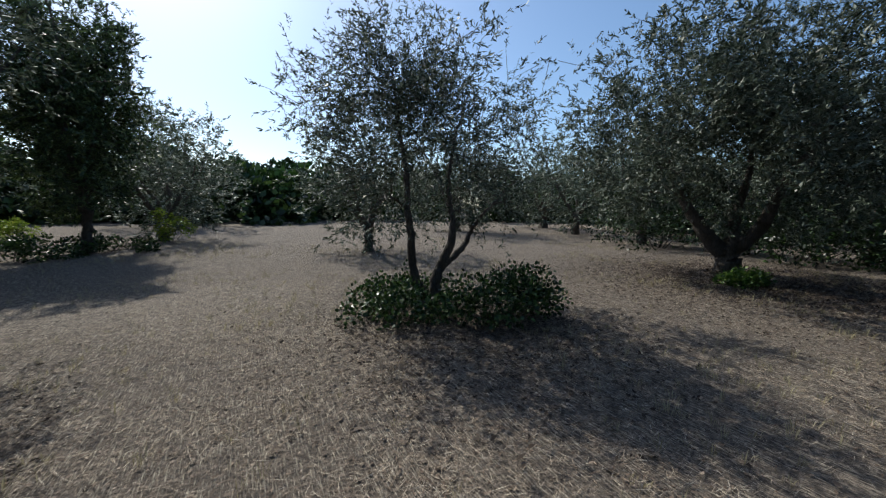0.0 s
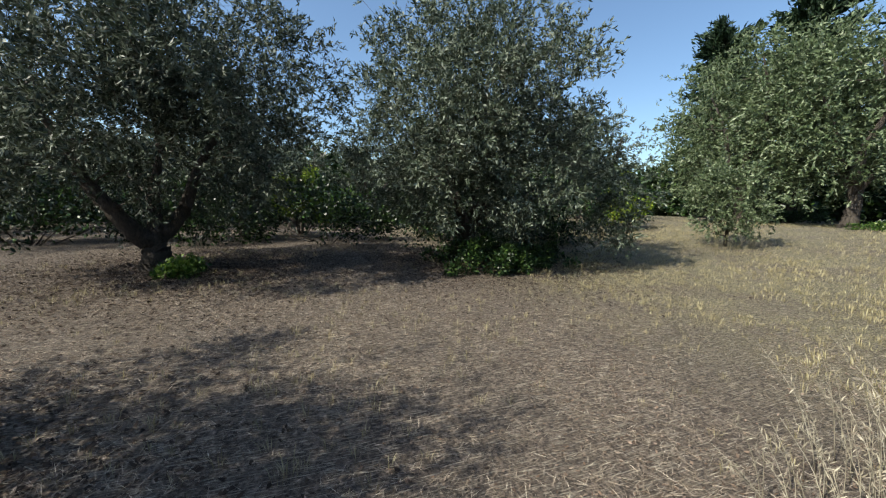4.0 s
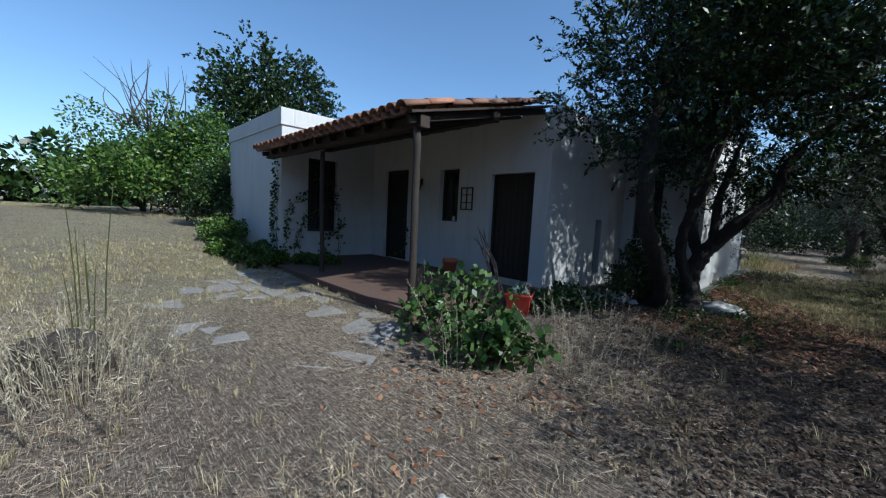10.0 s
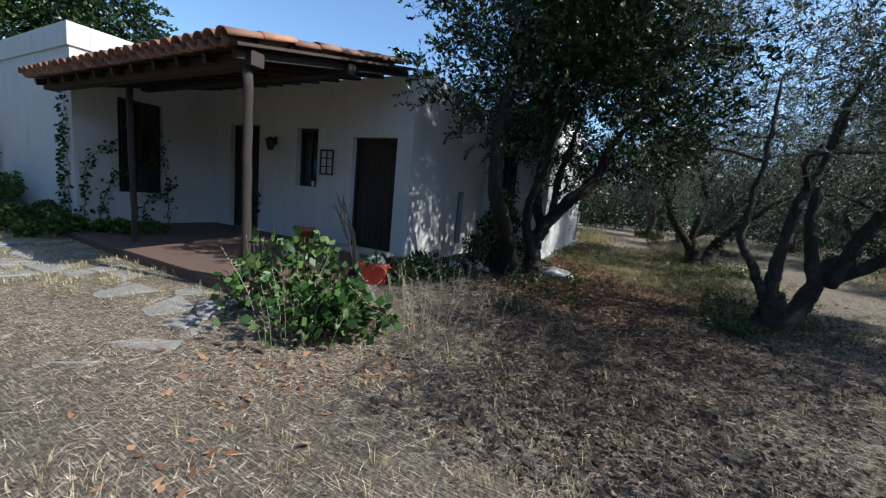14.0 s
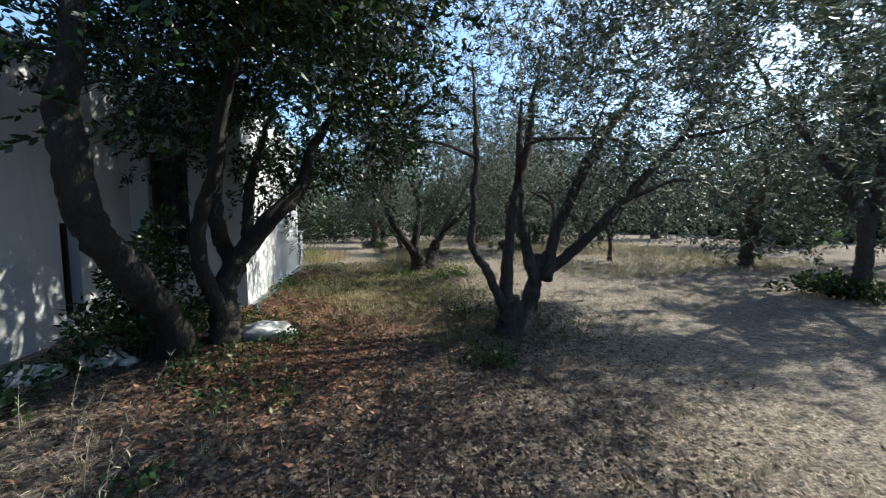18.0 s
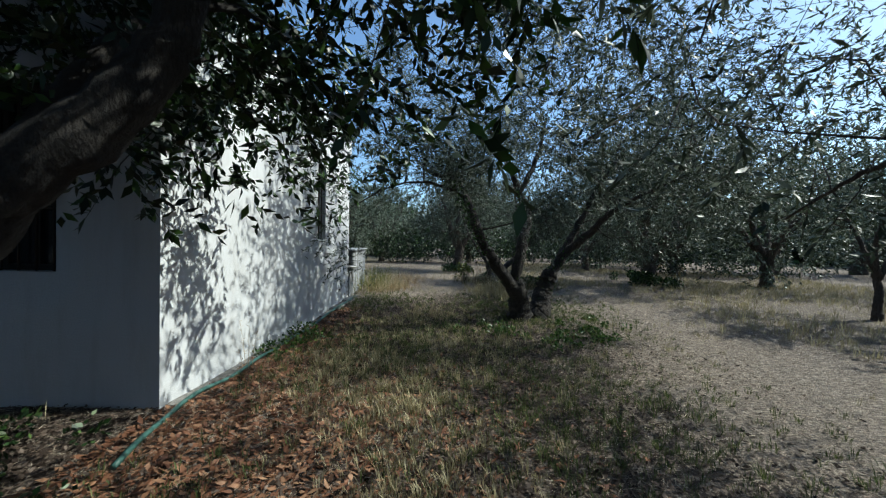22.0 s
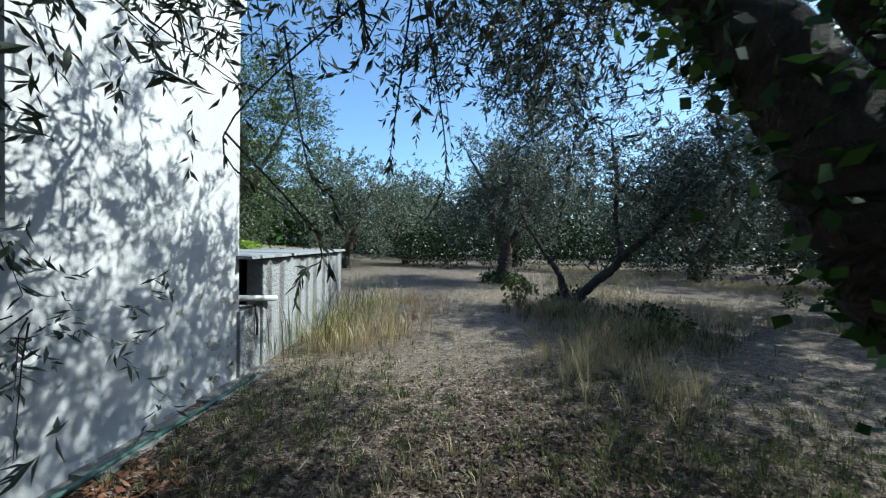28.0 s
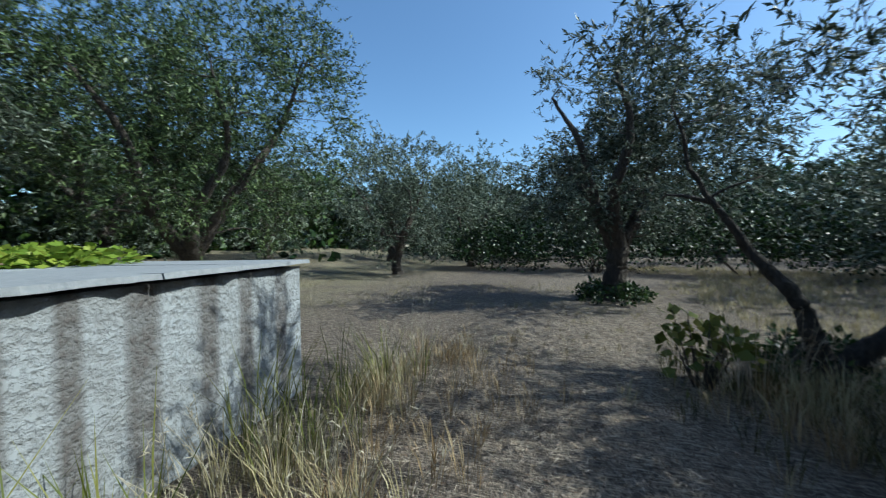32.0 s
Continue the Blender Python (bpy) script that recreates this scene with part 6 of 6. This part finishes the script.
def patchy(scale, seed, lo=-0.1, hi=0.3):
    def f(q):
        return np.array([min(1.0, max(0.0, (noise.noise((a * scale + seed, b * scale, seed * 0.7)) - lo) / (hi - lo))) for a, b in q])
    return f


def around(spots):
    s = np.array(spots, float)

    def f(q):
        d = ((q[:, None, :] - s[None, :, :2]) ** 2).sum(2) / s[None, :, 2] ** 2
        return np.exp(-d).max(1)
    return f


def near_path(q):
    way = np.array([(0, 0), (0.6, 1.0), (1.2, 1.9), (0.2, 2.0), (-3, 2.4), (-6, 2.6), (-9, 2.6), (-13, 2.3), (-16, 2.2)])
    d = np.sqrt(((q[:, None, :] - way[None]) ** 2).sum(2)).min(1)
    return np.clip(1.15 - d / 6.5, 0.06, 1)


def lay(name, label, n, seed, area, length, width, mat, flat=0.12, keep=None, lift=0.008):
    """Straws and leaves lying on the ground."""
    p, r = scatter(n, seed, *area, keep)
    a = r.uniform(0, 2 * math.pi, n)
    d = np.stack([np.cos(a), np.sin(a), r.normal(0, flat, n)], 1)
    root = np.stack([p[:, 0], p[:, 1], [gz(x, y) + lift for x, y in p]], 1)
    root[:, 2] += r.uniform(0, lift, n)
    L = length * r.uniform(0.4, 1.3, (n, 1))
    W = width * r.uniform(0.6, 1.3, (n, 1))
    side = np.stack([-np.sin(a), np.cos(a), r.normal(0, 0.35, n)], 1)
    q = np.empty((n, 4, 3))
    q[:, 0] = root - side * W * 0.3
    q[:, 1] = root + side * W * 0.5 + d * L * 0.4
    q[:, 2] = root + d * L
    q[:, 3] = root - side * W * 0.5 + d * L * 0.5
    tagged(new(name, quads_mesh(name, q, mat)), label, "litter", kind="stuff")


def tufts(name, label, n, seed, area, height, mat, keep=None, blades=14, width=0.006, spread=0.05):
    """Standing grass in tufts."""
    p, r = scatter(n, seed, *area, keep)
    m = n * blades
    base = np.repeat(np.stack([p[:, 0], p[:, 1], [gz(x, y) - 0.005 for x, y in p]], 1), blades, axis=0)
    a = r.uniform(0, 2 * math.pi, m)
    rad = spread * r.uniform(0, 1, m)
    base[:, 0] += np.cos(a) * rad
    base[:, 1] += np.sin(a) * rad
    h = height * np.repeat(r.uniform(0.5, 1.25, n), blades) * r.uniform(0.55, 1.2, m)
    lean = r.uniform(0.1, 0.75, m) * h
    out = np.stack([np.cos(a), np.sin(a), np.zeros(m)], 1)
    side = np.stack([-np.sin(a), np.cos(a), np.zeros(m)], 1) * width
    q = np.empty((m, 4, 3))
    q[:, 0] = base - side * 0.5
    q[:, 1] = base + side * 0.5
    mid = base + out * lean[:, None] * 0.35 + np.array([0, 0, 1]) * h[:, None] * 0.6
    q[:, 2] = base + out * lean[:, None] + np.array([0, 0, 1]) * h[:, None]
    q[:, 3] = mid - side * 0.5
    q[:, 1] = mid + side * 0.5
    tagged(new(name, quads_mesh(name, q, mat)), label, "grass", kind="stuff")


WHOLE = (-24, 12, -10, 14)
# spots of tree shade, deepened by dark litter and thinner straw
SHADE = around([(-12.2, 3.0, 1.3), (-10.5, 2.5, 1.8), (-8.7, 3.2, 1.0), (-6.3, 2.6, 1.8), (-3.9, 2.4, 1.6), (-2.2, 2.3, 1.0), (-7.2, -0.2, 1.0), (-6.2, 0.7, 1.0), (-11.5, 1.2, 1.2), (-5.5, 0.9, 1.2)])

drifts = patchy(0.9, 4.0, -0.25, 0.3)


# pale straw is thinned in the shade spots, which darkens the ground there
def open_ground(q):
    return near_path(q) * (1 - 0.8 * SHADE(q)) * (0.25 + 0.75 * drifts(q))


rough_field = patchy(0.3, 18.0, -0.3, 0.2)


def off_lane(q):
    """Grass of the clearing, thin on the trodden lane."""
    return rough_field(q) * np.where((q[:, 1] < 7.4) & (q[:, 0] > -16.5), 0.08, 1.0)


lay("straw_litter", "pale mown straw strewn over the dry ground", 180000, 201, WHOLE, 0.105, 0.002, STRAW, 0.10, open_ground)
lay("leaf_litter", "small grey-brown leaves scattered on the ground", 60000, 202, WHOLE, 0.03, 0.010, LITTER, 0.2, open_ground)
# fallen leaves coloured dark, putting tree shade into the ground colour
lay("shade_deepening_litter", "brown leaf mould, darkened to deepen the shade under the trees", 125000, 205, (-17, -1, -1, 6), 0.045, 0.02, SHADE_MOULD, 0.2, SHADE)
lay("shade_deepening_litter", "brown leaf mould, darkened to deepen the shade of the olive crowns", 70000, 206, (-1, 13, -7, 8), 0.05, 0.022, SHADE_MOULD, 0.2, around([(2.2, 3.5, 1.3), (8.9, 3.4, 2.6), (8.7, -2.4, 2.3)]))
lay("fallen_leaves", "russet fallen leaves under the evergreen and along the wall", 24000, 203, (-12.5, -3, 0.5, 4), 0.058, 0.026, RUSSET, 0.25, around([(-7.8, 1.2, 1.3), (-6.3, 2.0, 1.1), (-9.2, 1.0, 0.8), (-10.2, 0.8, 0.6), (-11.2, 0.75, 0.5), (-12.2, 0.7, 0.3), (-5.3, 1.6, 1.0)]))
lay("fallen_leaves", "dry yellow leaves under the porch bush", 190, 204, (-3, 1.5, -1, 2), 0.06, 0.032, RUSSET, 0.25, around([(-1.0, 0.3, 0.45), (-0.25, 0.75, 0.22), (-1.4, 0.9, 0.3)]))
tufts("dry_grass", "short dry grass over the clearing", 5000, 211, (-24, 12, -10, 14), 0.10, DRYGRASS, patchy(0.5, 3.0), 9, 0.004, 0.04)
tufts("field_grass", "dry yellow-green grass of the near field", 2000, 220, (-2, 9, -9, -2.5), 0.07, DRYGRASS, patchy(0.6, 12.0, -0.3, 0.2), 9, 0.007, 0.08)
tufts("field_grass", "dry yellow grass of the far field", 7500, 212, (-9, 14, -26, -5), 0.085, DRYGRASS, patchy(0.3, 8.0, -0.4, 0.2), 7, 0.01, 0.09)
tufts("field_grass", "dry yellow grass of the clearing beyond the shed", 6000, 213, (-30, -9, 4.5, 16), 0.14, DRYGRASS, off_lane, 7, 0.01, 0.09)
tufts("shade_grass", "green and straw-coloured grass under the trees", 4200, 214, (-15, -3, 0.7, 6), 0.075, GREENGRASS, around([(-12.3, 4.0, 1.5), (-10, 2.0, 1.6), (-6, 4.2, 0.9), (-6.5, 1.0, 0.9), (-13, 1.2, 1.0), (-8.5, 3.6, 1.2)]), 12, 0.005, 0.05)
tufts("yellow_grass", "tall yellow grass along the shed and wall corner", 260, 215, (-17.5, -12.5, 0.5, 4.8), 0.28, DRYGRASS, around([(-14.6, 0.85, 0.35), (-15.6, 0.75, 0.4), (-16.6, 0.6, 0.45), (-15.3, 1.3, 0.3), (-14.3, 3.75, 0.45), (-13.6, 3.9, 0.3), (-15.6, 4.3, 0.4), (-17.6, 3.6, 0.5)]), 16, 0.006, 0.07)
tufts("tall_green_grass", "tall green grass blades against the shed wall", 40, 216, (-16.9, -13.8, 0.45, 1.2), 0.5, YELLOWGREEN, around([(-14.6, 0.72, 0.5), (-15.7, 0.6, 0.5), (-16.5, 0.55, 0.35)]), 10, 0.007, 0.09)
tufts("dry_grass", "pale dry grass in the glade beside the wall", 420, 217, (-10.5, -5.5, 1.2, 3.4), 0.09, DRYGRASS, around([(-8.3, 2.2, 0.6), (-7.4, 2.6, 0.5), (-9.3, 1.6, 0.4)]), 14, 0.005, 0.05)

tufts("dry_grass", "straw-coloured grass tufts under the ivy-grown olive", 700, 219, (-13.5, -8.5, 0.9, 5.5), 0.10, DRYGRASS, around([(-10.5, 2.6, 1.2), (-11.6, 2.2, 0.8), (-9.4, 2.0, 0.9)]), 12, 0.005, 0.05)
tufts("tan_grass", "tall tan dry grass beyond the shed corner", 110, 221, (-18.5, -13.6, 0.7, 2.2), 0.25, TANGRASS, around([(-14.7, 1.15, 0.4), (-15.6, 1.2, 0.45), (-16.6, 1.1, 0.5), (-17.4, 0.9, 0.5)]), 18, 0.005, 0.1)
tufts("tall_green_grass", "long thin green blades before the shed wall", 16, 222, (-15.6, -13.7, 0.5, 0.95), 0.62, YELLOWGREEN, around([(-14.2, 0.65, 0.35), (-14.9, 0.65, 0.4)]), 7, 0.006, 0.07)
tufts("brush_grass", "dark matted grass and brush round the leaning olive", 260, 223, (-18.8, -14.6, 2.8, 6.2), 0.2, BRUSHGRASS, around([(-16.7, 4.3, 0.8), (-15.8, 4.9, 0.7), (-17.5, 3.8, 0.6), (-15.3, 4.3, 0.5)]), 22, 0.006, 0.12)
tufts("tan_grass", "dry tan grass standing among the brush", 150, 224, (-18.2, -14.2, 2.6, 5.4), 0.22, TANGRASS, around([(-15.0, 3.9, 0.6), (-15.9, 4.2, 0.6), (-16.8, 3.6, 0.5)]), 16, 0.005, 0.1)
stalks("dry_weeds", "yellowing weeds round the olive sapling", 6.9, -8.4, 80, 0.55, 1.2, DRYGRASS, 117, "dry weeds")
stalks("dry_brush", "rusty dry brush at the foot of an olive tree", -17.7, 3.6, 60, 0.65, 0.6, STRAW, 108, "dry weeds")
stalks("dry_weeds", "tall pale weeds beyond the shed corner", -16.9, 0.9, 40, 0.6, 0.5, PALEWEED, 109, "dry weeds")
stalks("dry_weeds", "pale dry weeds along the shed wall", -15.4, 1.0, 46, 0.5, 0.55, PALEWEED, 110, "dry weeds")
stalks("dry_weeds", "thin dry weed at the foot of the long wall", -9.2, 0.62, 5, 0.5, 0.06, STRAW, 112, "dry weeds")
stalks("dry_brush", "rusty dry brush among the low brambles", -16.3, 4.5, 60, 0.55, 0.8, STRAW, 113, "dry weeds")
stalks("dry_weeds", "dry stalks growing through the leafy porch bush", -1.35, 0.1, 12, 0.7, 0.5, PALEWEED, 114, "dry weeds")
stalks("dry_weeds", "dry grass tussock on the open ground", 0.2, 1.0, 14, 0.22, 0.25, STRAW, 115, "dry weeds")
stalks("dry_weeds", "dry grass tussock on the open ground", 0.9, 2.6, 14, 0.2, 0.3, STRAW, 116, "dry weeds")
tufts("dry_grass", "sparse dry tufts over the open ground", 240, 218, (-3, 5, -5, 5), 0.09, DRYGRASS, patchy(0.8, 6.0, -0.2, 0.3), 12, 0.003, 0.05)
